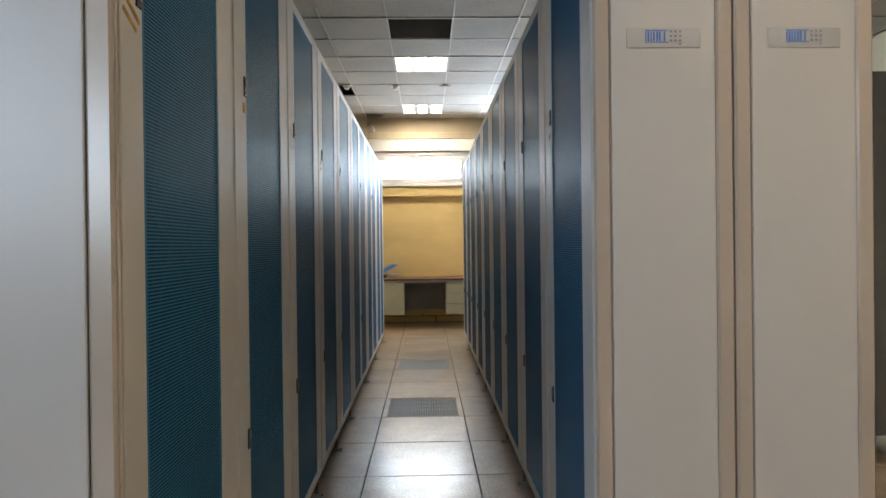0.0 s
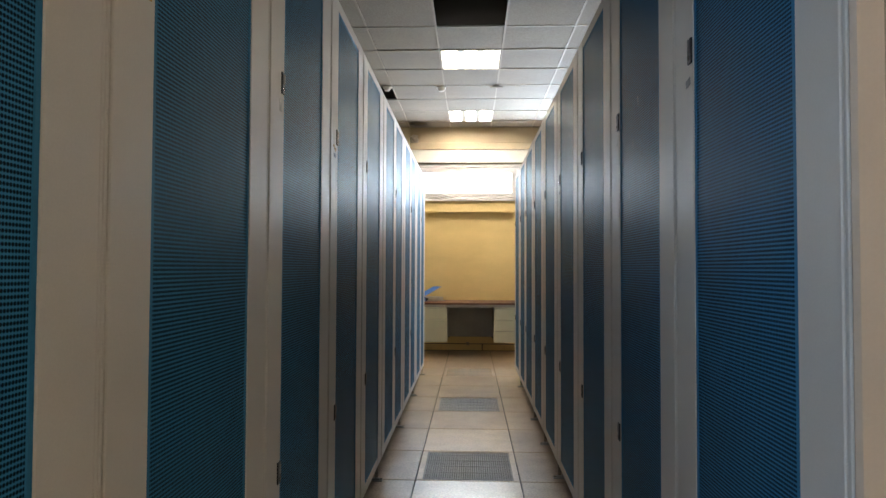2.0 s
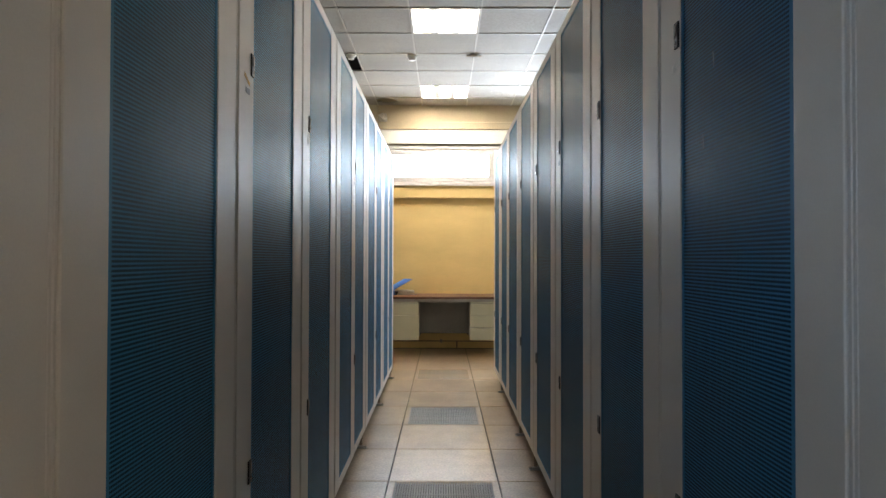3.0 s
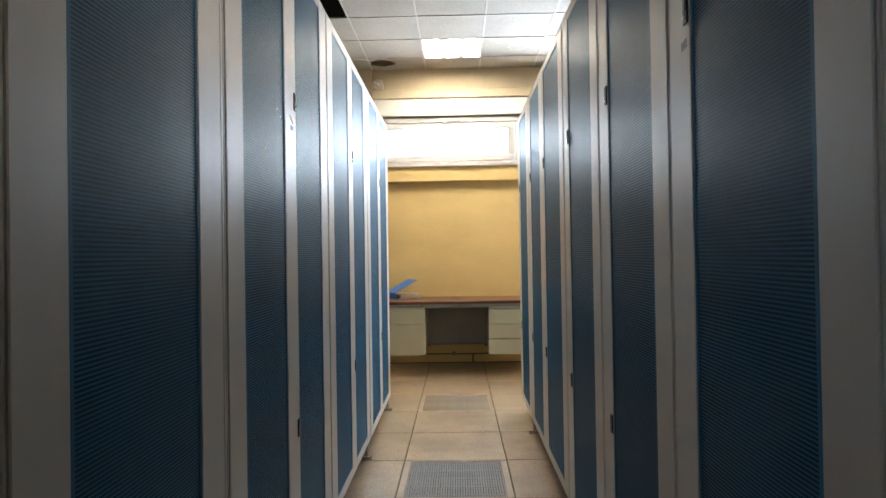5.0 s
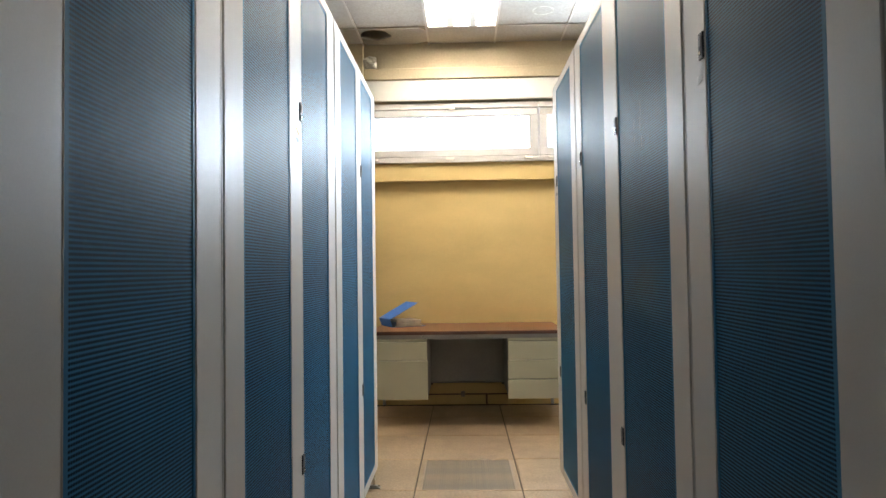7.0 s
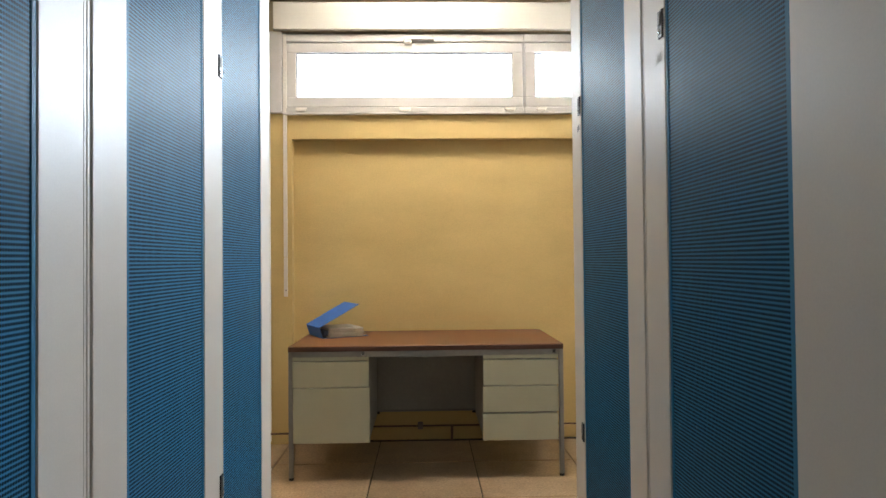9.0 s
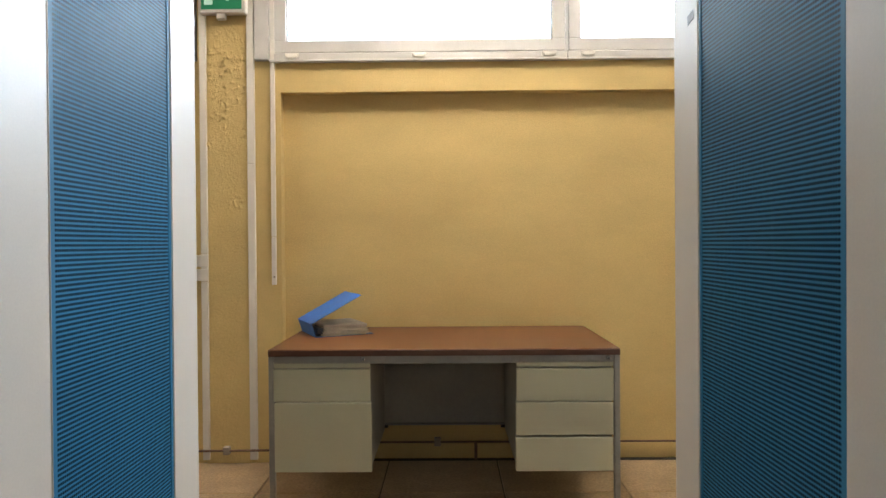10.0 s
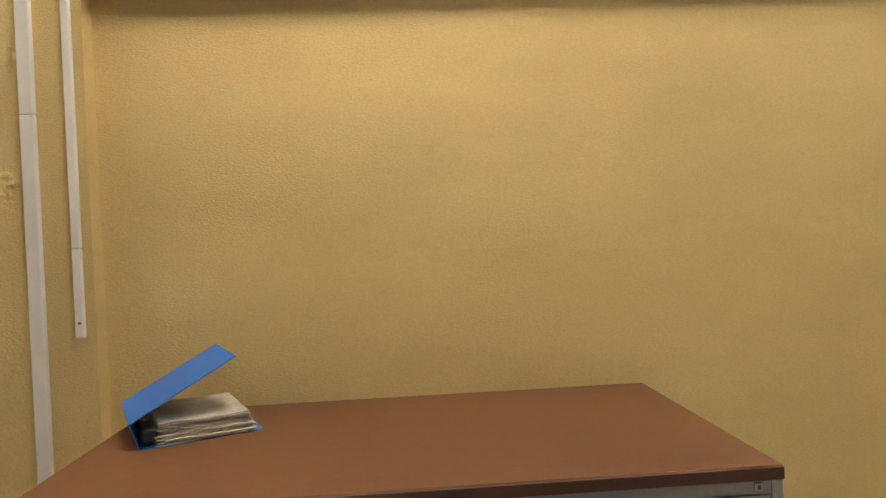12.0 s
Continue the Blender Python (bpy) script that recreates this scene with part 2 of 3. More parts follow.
M_CLOTH = surface("crumpled_white_paper", (0.66, 0.60, 0.50), 0.8, vary=0.15, scale=15, bump=0.3)
M_GREYRACK = surface("grey_cabinet_steel", (0.20, 0.19, 0.175), 0.45, 0.1, vary=0.1, scale=3)
M_FACE = surface("olive_equipment_face", (0.42, 0.40, 0.22), 0.5, vary=0.12, scale=6)

# ---------------------------------------------------------------- mesh helpers


def add_box(bm, a, b, bevel=0.0, segments=1):
    lo = [min(p, q) for p, q in zip(a, b)]
    hi = [max(p, q) for p, q in zip(a, b)]
    m = Matrix.LocRotScale([(p + q) / 2 for p, q in zip(lo, hi)], None, [q - p for p, q in zip(lo, hi)])
    made = bmesh.ops.create_cube(bm, size=1, matrix=m)["verts"]
    if bevel:
        edges = list({e for v in made for e in v.link_edges})
        bmesh.ops.bevel(bm, geom=edges, offset=bevel, segments=segments, profile=0.6, affect='EDGES')
    return made


def box(a, b, bevel=0.0, segments=1):
    bm = bmesh.new()
    add_box(bm, a, b, bevel, segments)
    return bm


def boxes(*items, bevel=0.0):
    bm = bmesh.new()
    for a, b in items:
        add_box(bm, a, b, bevel)
    return bm


def add_rod(bm, a, b, r, sides=12, r2=None):
    a, b = Vector(a), Vector(b)
    turn = (b - a).to_track_quat("Z", "Y").to_matrix().to_4x4()
    bmesh.ops.create_cone(bm, cap_ends=True, segments=sides, radius1=r, radius2=r if r2 is None else r2, depth=(b - a).length,
                          matrix=Matrix.Translation((a + b) / 2) @ turn)


def rod(a, b, r, sides=12, r2=None):
    bm = bmesh.new()
    add_rod(bm, a, b, r, sides, r2)
    return bm


def to_mesh(name, bm, material, smooth=False):
    me = bpy.data.meshes.new(name)
    bm.normal_update()
    bm.to_mesh(me)
    bm.free()
    me.materials.append(material)
    if smooth:
        for f in me.polygons:
            f.use_smooth = True
    return me


def part(name, bm, material, parent, label="", smooth=False):
    o = new(name, to_mesh(name, bm, material, smooth))
    o.parent = parent
    return tagged(o, label) if label else o


def thing(name, label, category, group="", m=None):
    o = new(name)
    o.empty_display_size = 0.05
    if m is not None:
        o.matrix_basis = m
    return tagged(o, label, category, group)


def structure(name, bm, material, label="", smooth=False):
    return tagged(new(name, to_mesh(name, bm, material, smooth)), label, kind="structure")


# ---------------------------------------------------------------- the room
CEIL = 3.295
WEST, EAST, SOUTH = -3.6, 4.6, -7.5
YB = 10.010     # back of the niches
YF = 9.945     # face of the window wall
YO = 10.20     # outside

floor = structure("floor", box((WEST, SOUTH, -0.12), (EAST, YO, -0.012)), M_JOINT, "raised floor of square beige vinyl tiles")

# window wall: niche backs, band under the windows, wall over them, pillars
structure("wall_north", boxes(
    ((-2.95, YB, -0.012), (-1.412, YO, 2.046)), ((-0.882, YB, -0.012), (2.30, YO, 2.046)),
    ((-2.95, YF, 2.046), (-1.412, YO, 2.222)), ((-0.882, YF, 2.046), (2.30, YO, 2.222)),
    ((-1.412, YF, -0.012), (-0.882, YO, 2.222)), ((2.30, YF, -0.012), (2.86, YO, 2.222)),
    ((WEST, YF, -0.012), (-2.95, YO, 2.222)), ((2.86, YF, -0.012), (EAST, YO, 2.222)),
    ((-1.34, YF, 2.222), (-1.02, YO, 2.768)), ((2.33, YF, 2.222), (EAST, YO, 2.768)), ((WEST, YF, 2.222), (-2.95, YO, 2.768))),
    M_WALL, "yellow roughcast painted wall with shallow niches")
structure("wall_north_upper", box((WEST, YF - 0.03, 2.768), (EAST, YO, 3.9)), M_WALL_UP, "cream wall over the windows, darkened in its colour for shade")

# pillar that stands proud between the niches, with blistered paint
bm = bmesh.new()
bmesh.ops.create_grid(bm, x_segments=80, y_segments=900, size=0.5)
for v in bm.verts:
    u, w = v.co.x * 0.25 - 1.184, (v.co.y + 0.5) * 3.28
    d = 0.002 * noise.noise((u * 9, w * 9, 0.3)) + 0.0012 * noise.noise((u * 90, w * 90, 2.3))
    if 1.25 < w < 2.4:
        where = noise.noise((u * 12, w * 8, 4.1)) + 0.75 * min(1, max(0, (w - 1.3) * 1.1)) - 0.35
        flake = noise.noise((u * 48, w * 40, 1.7)) + 0.5 * noise.noise((u * 110, w * 95, 7.7))
        if where > 0:
            d += 0.027 * min(0.55, where) * max(0, flake - 0.05) * min(1, (2.4 - w) * 6)
    edge = min(u + 1.308, -1.060 - u)
    d = d if edge > 0.001 else -0.03
    v.co = (u, YF - 0.008 - d, w)
structure("pillar_blistered", bm, M_WALL, "yellow pillar with blistered peeling paint", True)

# skirting in the niches
structure("baseboard", boxes(((-2.95, YB - 0.012, 0), (-1.412, YB, 0.085)), ((-0.882, YB - 0.012, 0), (2.30, YB, 0.085)), bevel=0.003),
          M_WALL, "yellow painted skirting")

# black grime where the floor meets the skirting
structure("floor_grime", boxes(((-2.94, YB - 0.050, -0.002), (-1.42, YB - 0.0135, 0.003)), ((-0.875, YB - 0.050, -0.002), (2.29, YB - 0.0135, 0.003)), bevel=0.001),
          M_JOINT, "black grime along the skirting")

# shutter box and ledge over the windows
structure("shutter_box", boxes(((-0.99, YF - 0.06, 2.771), (2.33, YF - 0.0305, 2.960)), ((-2.95, YF - 0.06, 2.771), (-1.345, YF - 0.0305, 2.960)), bevel=0.004),
          M_BOX_GLARE, "pale shutter box over the windows, whitened for window glare")
structure("ledge", boxes(((-0.89, YF - 0.08, 2.962), (2.33, YF - 0.0305, 3.064)), bevel=0.006), M_WALL_UP, "cream painted concrete ledge")
structure("pillar_upper", boxes(((-1.34, YF - 0.10, 2.964), (-0.892, YF - 0.0305, 3.29)), bevel=0.004), M_WALL_UP, "cream pillar head under the ceiling")

# other walls, to close the room
structure("wall_east", box((EAST, SOUTH, -0.12), (EAST + 0.2, YO, 3.9)), M_PLAIN)
structure("wall_south", box((WEST - 0.2, SOUTH - 0.2, -0.12), (EAST + 0.2, SOUTH, 3.9)), M_PLAIN)
structure("wall_west", boxes(((WEST - 0.2, SOUTH, -0.12), (WEST, YO, 1.5)), ((WEST - 0.2, SOUTH, 2.94), (WEST, YO, 3.9)),
                             ((WEST - 0.2, SOUTH, 1.5), (WEST, -6.64, 2.94)), ((WEST - 0.2, -2.56, 1.5), (WEST, YO, 2.94))), M_PLAIN)
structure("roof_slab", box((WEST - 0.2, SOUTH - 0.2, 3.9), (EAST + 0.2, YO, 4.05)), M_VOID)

# ceiling: one mesh of tiles that sit in a thin grid
GX, GY = 0.006, 5.3
bm, gm = bmesh.new(), bmesh.new()
open_tiles = {(0, 0), (0, 2), (0, 6), (-2, 4), (4, -2), (3, -10), (-2, -10), (3, 6), (-4, 6)}
tiles = []
for i in range(-6, 8):
    for j in range(-22, 8):
        x0, y0 = GX - 0.3 + 0.6 * i, GY + 0.6 * j
        x1, y1 = min(x0 + 0.6, EAST), min(y0 + 0.6, YF - 0.03)
        x0, y0 = max(x0, WEST), max(y0, SOUTH)
        if x1 - x0 < 0.02 or y1 - y0 < 0.02 or (i, j) in open_tiles or (i, j) == (-1, 7):
            continue
        tiles.append((x0, y0, x1, y1))
for x0, y0, x1, y1 in tiles:
    s = random.uniform(0, 0.004)
    add_box(bm, (x0 + 0.009, y0 + 0.009, CEIL + 0.001 + s), (x1 - 0.009, y1 - 0.009, CEIL + 0.016 + s))
# the broken tile at the window wall: a ragged hole
hx, hy = -0.755, 9.665
ring_in = [bm.verts.new((hx + (0.135 + 0.012 * math.sin(5 * a)) * math.cos(a), hy + (0.125 + 0.01 * math.cos(4 * a)) * math.sin(a), CEIL + 0.003))
           for a in [2 * math.pi * k / 32 for k in range(32)]]
bx0, bx1, by0, by1 = GX - 0.891, GX - 0.309, 9.509, YF - 0.035


def rim(a):
    c, s = math.cos(a), math.sin(a)
    k = min(((bx1 if c > 0 else bx0) - hx) / c if abs(c) > 1e-6 else 9, ((by1 if s > 0 else by0) - hy) / s if abs(s) > 1e-6 else 9)
    return hx + c * k, hy + s * k


ring_out = [bm.verts.new((*rim(2 * math.pi * k / 32), CEIL + 0.003)) for k in range(32)]
ring_up = [bm.verts.new((v.co.x, v.co.y, CEIL + 0.018)) for v in ring_in]
for k in range(32):
    q = (k + 1) % 32
    bm.faces.new((ring_in[k], ring_in[q], ring_out[q], ring_out[k]))
    bm.faces.new((ring_in[q], ring_in[k], ring_up[k], ring_up[q]))
structure("ceiling", bm, M_CEIL, "suspended ceiling of off-white mineral tiles, some missing")
for i in range(-6, 9):
    x = GX - 0.3 + 0.6 * i
    if WEST < x < EAST:
        add_box(gm, (x - 0.008, SOUTH, CEIL - 0.004), (x + 0.008, YF - 0.03, CEIL + 0.0005))
for j in range(-22, 8):
    y = GY + 0.6 * j
    if SOUTH < y < YF:
        add_box(gm, (WEST, y - 0.008, CEIL - 0.0035), (EAST, y + 0.008, CEIL + 0.0002))
structure("ceiling_grid", gm, M_GRID, "thin metal ceiling grid")
# Dark sheet that reads as shade through the open tiles.
structure("ceiling_void", boxes(((WEST, SOUTH, 3.62), (EAST, YF, 3.64))), M_VOID, "near-black sheet standing for the unlit void over the missing tiles")

# ---------------------------------------------------------------- windows


def window(name, x0, x1, z0, z1, bright=True, el=0.02, er=0.02):
    """A tilting top light: fixed frame, sash, pane, hinges and a stay."""
    w = tagged(new(name), "narrow high window with a pale metal frame" if bright else "narrow high window with a dull grey pane", "window", kind="structure")
    y = YF
    part("window_frame", boxes(((x0 - el, y - 0.018, z0 - 0.035), (x1 + er, y + 0.10, z0)), ((x0 - el, y - 0.018, z1), (x1 + er, y + 0.10, z1 + 0.055)),
                               ((x0 - el, y - 0.016, z0), (x0 - 0.004, y + 0.10, z1)), ((x1 + 0.004, y - 0.016, z0), (x1 + er, y + 0.10, z1)), bevel=0.003), M_FRAME, w)
    b = 0.07
    part("sash", boxes(((x0, y - 0.010, z0 + 0.004), (x1, y + 0.04, z0 + b)), ((x0, y - 0.010, z1 - b), (x1, y + 0.04, z1 - 0.004)),
                       ((x0, y - 0.008, z0 + b), (x0 + b, y + 0.04, z1 - b)), ((x1 - b, y - 0.008, z0 + b), (x1, y + 0.04, z1 - b)), bevel=0.004), M_FRAME, w)
    part("gasket", boxes(((x0 + b, y + 0.006, z0 + b), (x1 - b, y + 0.02, z0 + b + 0.006)), ((x0 + b, y + 0.006, z1 - b - 0.006), (x1 - b, y + 0.02, z1 - b)),
                         ((x0 + b, y + 0.006, z0 + b + 0.006), (x0 + b + 0.006, y + 0.02, z1 - b - 0.006)),
                         ((x1 - b - 0.006, y + 0.006, z0 + b + 0.006), (x1 - b, y + 0.02, z1 - b - 0.006))), M_BLACK, w)
    pane = part("pane", box((x0 + b + 0.001, y + 0.022, z0 + b + 0.001), (x1 - b - 0.001, y + 0.028, z1 - b - 0.001)), M_GLASS if bright else M_GREYPANE, w)
    pane.visible_shadow = not bright
    part("window_sill", box((x0 - el, y - 0.028, z0 - 0.05), (x1 + er, y + 0.02, z0 - 0.036), 0.003), M_FRAME, w)
    for hx in (x0 + 0.105, (x0 + x1) / 2, x1 - 0.09):
        part("hinge", boxes(((hx - 0.038, y - 0.03, z0 - 0.022), (hx + 0.038, y - 0.012, z0 - 0.002)), ((hx - 0.03, y - 0.036, z0 - 0.03), (hx + 0.03, y - 0.02, z0 - 0.012)), bevel=0.003), M_TRUNK, w)
    c = (x0 + x1) / 2
    stay = part("stay", boxes(((c - 0.005, y - 0.04, z1 + 0.008), (c + 0.20, y - 0.016, z1 + 0.030)), bevel=0.004), M_FRAME, w)
    part("latch", boxes(((c - 0.005, y - 0.045, z1 - 0.02), (c + 0.05, y - 0.012, z1 + 0.007)), bevel=0.006), M_TRUNK, stay)
    return w


window("window_1", -0.916, 0.687, 2.257, 2.701, er=0.0075)
window("window_2", 0.704, 2.307, 2.257, 2.701, el=0.0075)
window("window_3", -2.93, -1.375, 2.257, 2.701, False)
structure("trim", boxes(((-1.018, YF - 0.03, 2.219), (-0.938, YO, 2.768)), bevel=0.003), M_FRAME, "pale metal jamb beside the window")
structure("window_4", boxes(((WEST - 0.14, -6.64, 1.5), (WEST - 0.08, -6.58, 2.94)), ((WEST - 0.14, -2.62, 1.5), (WEST - 0.08, -2.56, 2.94)),
                            ((WEST - 0.14, -6.58, 1.5), (WEST - 0.08, -2.62, 1.56)), ((WEST - 0.14, -6.58, 2.88), (WEST - 0.08, -2.62, 2.94))), M_FRAME)

# ---------------------------------------------------------------- racks
Z0, Z1, DEPTH, G = 0.10, 2.25, 0.40, 0.013


def handle(parent, y, z):
    h = part("handle", boxes(((-0.0005, y - 0.012, z - 0.029), (0.004, y + 0.012, z + 0.029)), bevel=0.001), M_BLACK, parent, "black recessed swing handle")
    part("lever", boxes(((0.004, y - 0.006, z - 0.003), (0.0065, y + 0.006, z + 0.023)), bevel=0.001), M_GREYRACK, h)
    part("lock", rod((0.0038, y, z - 0.016), (0.0062, y, z - 0.016), 0.0055, 10), M_CHROME, h, "small chrome lock")


def leaf(rack, a, b, near, far, handles, heights):
    """One door leaf from a to b: frame, blue border, perforated sheet. near, far: widths of its stiles."""
    door = part("door", boxes(((-0.016, a, Z0 + 0.004), (0, a + near, Z1 - 0.006)), ((-0.016, b - far, Z0 + 0.004), (0, b, Z1 - 0.006)),
                              ((-0.016, a + near, Z1 - 0.045), (-0.0005, b - far, Z1 - 0.006)), ((-0.016, a + near, Z0 + 0.004), (-0.0005, b - far, Z0 + 0.05)), bevel=0.002),
                M_PAINT, rack)
    p, q, lo, hi, e = a + near + 0.0004, b - far - 0.0004, Z0 + 0.0504, Z1 - 0.0454, 0.012
    part("panel_border", boxes(((-0.014, p, lo), (-0.0015, p + e, hi)), ((-0.014, q - e, lo), (-0.0015, q, hi)),
                               ((-0.014, p + e, lo), (-0.0018, q - e, lo + e)), ((-0.014, p + e, hi - e), (-0.0018, q - e, hi)), bevel=0.0015), M_BLUE, door, "blue folded edge of the door sheet")
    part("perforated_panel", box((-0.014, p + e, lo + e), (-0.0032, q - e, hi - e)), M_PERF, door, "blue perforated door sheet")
    if handles:
        for z in heights:
            handle(door, a + near - (0.017 if near > 0.01 else 0.021), z)
    return door


def make_rack(width, leaves, group, heights=(1.708, 0.670)):
    """leaves: (from, to, near stile, far stile, has handles). Front at x = 0, looking along +x."""
    r = thing("server_rack", "tall beige server rack with a blue perforated door" if len(leaves) == 1 else "wide beige server rack with two blue perforated doors", "server rack", group)
    part("body", box((-DEPTH + 0.05, 0.03, Z0 + 0.02), (-0.02, width - 0.03, Z1 - 0.02)), M_DARK, r, "dark inside of the rack")
    for y in (0.0015, width - 0.0415):
        part("post", boxes(((-0.060, y, Z0), (-0.018, y + 0.04, Z1)), bevel=0.002), M_PAINT, r)
        e = 0.0008 if y < 0.1 else width - G + 0.003
        part("edge_strip", boxes(((-0.018, e, Z0), (-0.0022, e + G - 0.0038, Z1 - 0.004)), bevel=0.0015), M_PAINT, r)
        part("rear_post", boxes(((-DEPTH, y, Z0), (-DEPTH + 0.05, y + 0.04, Z1)), bevel=0.003), M_POST, r)
    part("top_cover", boxes(((-DEPTH + 0.052, 0.002, Z1 - 0.02), (-0.062, width - 0.002, Z1 + 0.001)), bevel=0.002), M_PAINT, r)
    part("top_rail", boxes(((-0.055, 0.043, Z1 - 0.03), (-0.018, width - 0.043, Z1 - 0.001)), bevel=0.002), M_PAINT, r)
    part("bottom_rail", boxes(((-0.055, 0.043, Z0), (-0.018, width - 0.043, Z0 + 0.03)), bevel=0.002), M_PAINT, r)
    for y, x in ((0.075, -0.09), (width - 0.055, 0.0)):
        f = part("foot", boxes(((x - 0.05, y - 0.017, 0.0), (x + 0.018, y + 0.017, 0.007)), ((x - 0.045, y - 0.012, 0.007), (x + 0.002, y + 0.012, 0.016)), bevel=0.003), M_STEEL, r, "dull metal levelling foot")
        part("foot_screw", rod((x - 0.02, y, 0.02), (x - 0.02, y, Z0 + 0.005), 0.009, 10), M_CHROME, f)
        part("foot_nut", rod((x + 0.009, y, 0.006), (x + 0.009, y, 0.014), 0.008, 6), M_CHROME, f)
        part("rear_foot", rod((-DEPTH + 0.05, y, 0), (-DEPTH + 0.05, y, Z0 + 0.005), 0.018, 10), M_DARK, r)
    for a, b, near, far, h in leaves:
        leaf(r, a, b, near, far, h, heights)
    return r


LW, DW, RW = 0.7251, 1.2187, 0.7209
L0, D0, R0 = 0.506, 4.1484, 1.2392     # where the rows of single, double and facing racks begin
XR = 0.5115
st = 0.1335 - G


def left_place(y):
    """The row by the window side runs a quarter of a degree askew."""
    return pose(-0.502 - 0.0041 * (y - 4), y, 0, 0, 0, 0.235)


left_group, right_group = "racks along the aisle by the window side", "racks facing them across the aisle"
left_racks, right_racks = [], []
CUT = 0.041     # the first rack has a narrower near stile
first = make_rack(LW - CUT, [(G, LW - CUT - G, st - 0.030, st, True)], left_group)
first.matrix_basis = left_place(L0 + CUT)
left_racks.append(first)
single = make_rack(LW, [(G, LW - G, st, st, True)], left_group)
for k in range(1, 5):
    m = left_place(L0 + LW * k)
    if k == 1:
        single.matrix_basis = m
        left_racks.append(single)
    else:
        left_racks.append(copy_thing(single, m))
part("filler_strip", boxes(((-0.055, LW + 0.0012, Z0), (-0.0022, LW + D0 - L0 - 5 * LW - 0.0012, Z1 - 0.004)), bevel=0.0015), M_PAINT, left_racks[4], "narrow beige filler strip")
mid = DW / 2
double = make_rack(DW, [(G, mid + 0.0695, st, 0.1385, False), (mid + 0.0705, DW - G, 0.003, st, True)], left_group, (1.728, 0.645))
for k in range(3):
    m = left_place(D0 + DW * k)
    if k == 0:
        double.matrix_basis = m
        left_racks.append(double)
    else:
        left_racks.append(copy_thing(double, m))
rs = make_rack(RW, [(G, RW - G, st, st, True)], right_group)
for k in (0, 1, 2, 3, 4, 5, 8):
    m = pose(XR, R0 + RW * (k + 1), 0, 0, 0, 180)
    if k == 0:
        rs.matrix_basis = m
        right_racks.append(rs)
    else:
        right_racks.append(copy_thing(rs, m))
# the one wide rack of that row
wide = make_rack(2 * RW, [(G, 0.787, st, 0.200, True), (0.788, 2 * RW - G, 0.003, st, True)], right_group)
wide.matrix_basis = pose(XR, R0 + RW * 8, 0, 0, 0, 180)
right_racks.append(wide)
# the rows that stand back to back with them
for k in range(9):
    tagged(copy_thing(rs, pose(XR + 0.802, R0 + RW * k, 0)), group="racks back to back with the facing row")
for k in range(10):
    tagged(copy_thing(rs, pose(-1.302, L0 + CUT + RW * (k + 1), 0, 0, 0, 180)), group="racks back to back with the aisle row")


def end_panel(parent, sign, y, front, back, plate, local):
    """Side cladding on the first rack of a row: beige corner posts and an inset pale panel, in the rack's own axes."""
    inv = local.inverted()

    def put(name, bm_, mat, p, label=""):
        bmesh.ops.transform(bm_, matrix=inv, verts=bm_.verts)
        return part(name, bm_, mat, p, label)
    a, b = sign * front, sign * back
    t = sign * 0.049
    put("side_post", boxes(((a + sign * 0.002, y - 0.014, Z0), (a + t, y, Z1)), bevel=0.006), M_POST, parent, "beige corner post")
    put("side_post", boxes(((b - t, y - 0.014, Z0), (b - sign * 0.001, y, Z1)), bevel=0.006), M_POST, parent, "beige corner post")
    panel = put("side_panel", boxes(((a + t + sign * 0.003, y - 0.0125, Z0 + 0.03), (b - t - sign * 0.003, y - 0.001, Z1 - 0.03)), bevel=0.002), M_SIDE, parent, "pale side panel")
    put("side_rail", boxes(((a + t, y - 0.010, Z1 - 0.028), (b - t, y, Z1)), bevel=0.002), M_POST, parent)
    put("side_rail", boxes(((a + t, y - 0.010, Z0), (b - t, y, Z0 + 0.028)), bevel=0.002), M_POST, parent)
    if plate:
        x0 = min(a, b) + 0.096
        pl = put("nameplate", boxes(((x0, y - 0.0155, 1.781), (x0 + 0.2085, y - 0.0123, 1.838)), bevel=0.001), M_ALU, panel, "brushed metal nameplate with a blue mark")
        return pl, x0
    return panel, 0


row_r2 = [o for o in scene.objects if o.get("group") == "racks back to back with the facing row"][0]
row_l2 = [o for o in scene.objects if o.get("group") == "racks back to back with the aisle row"][0]


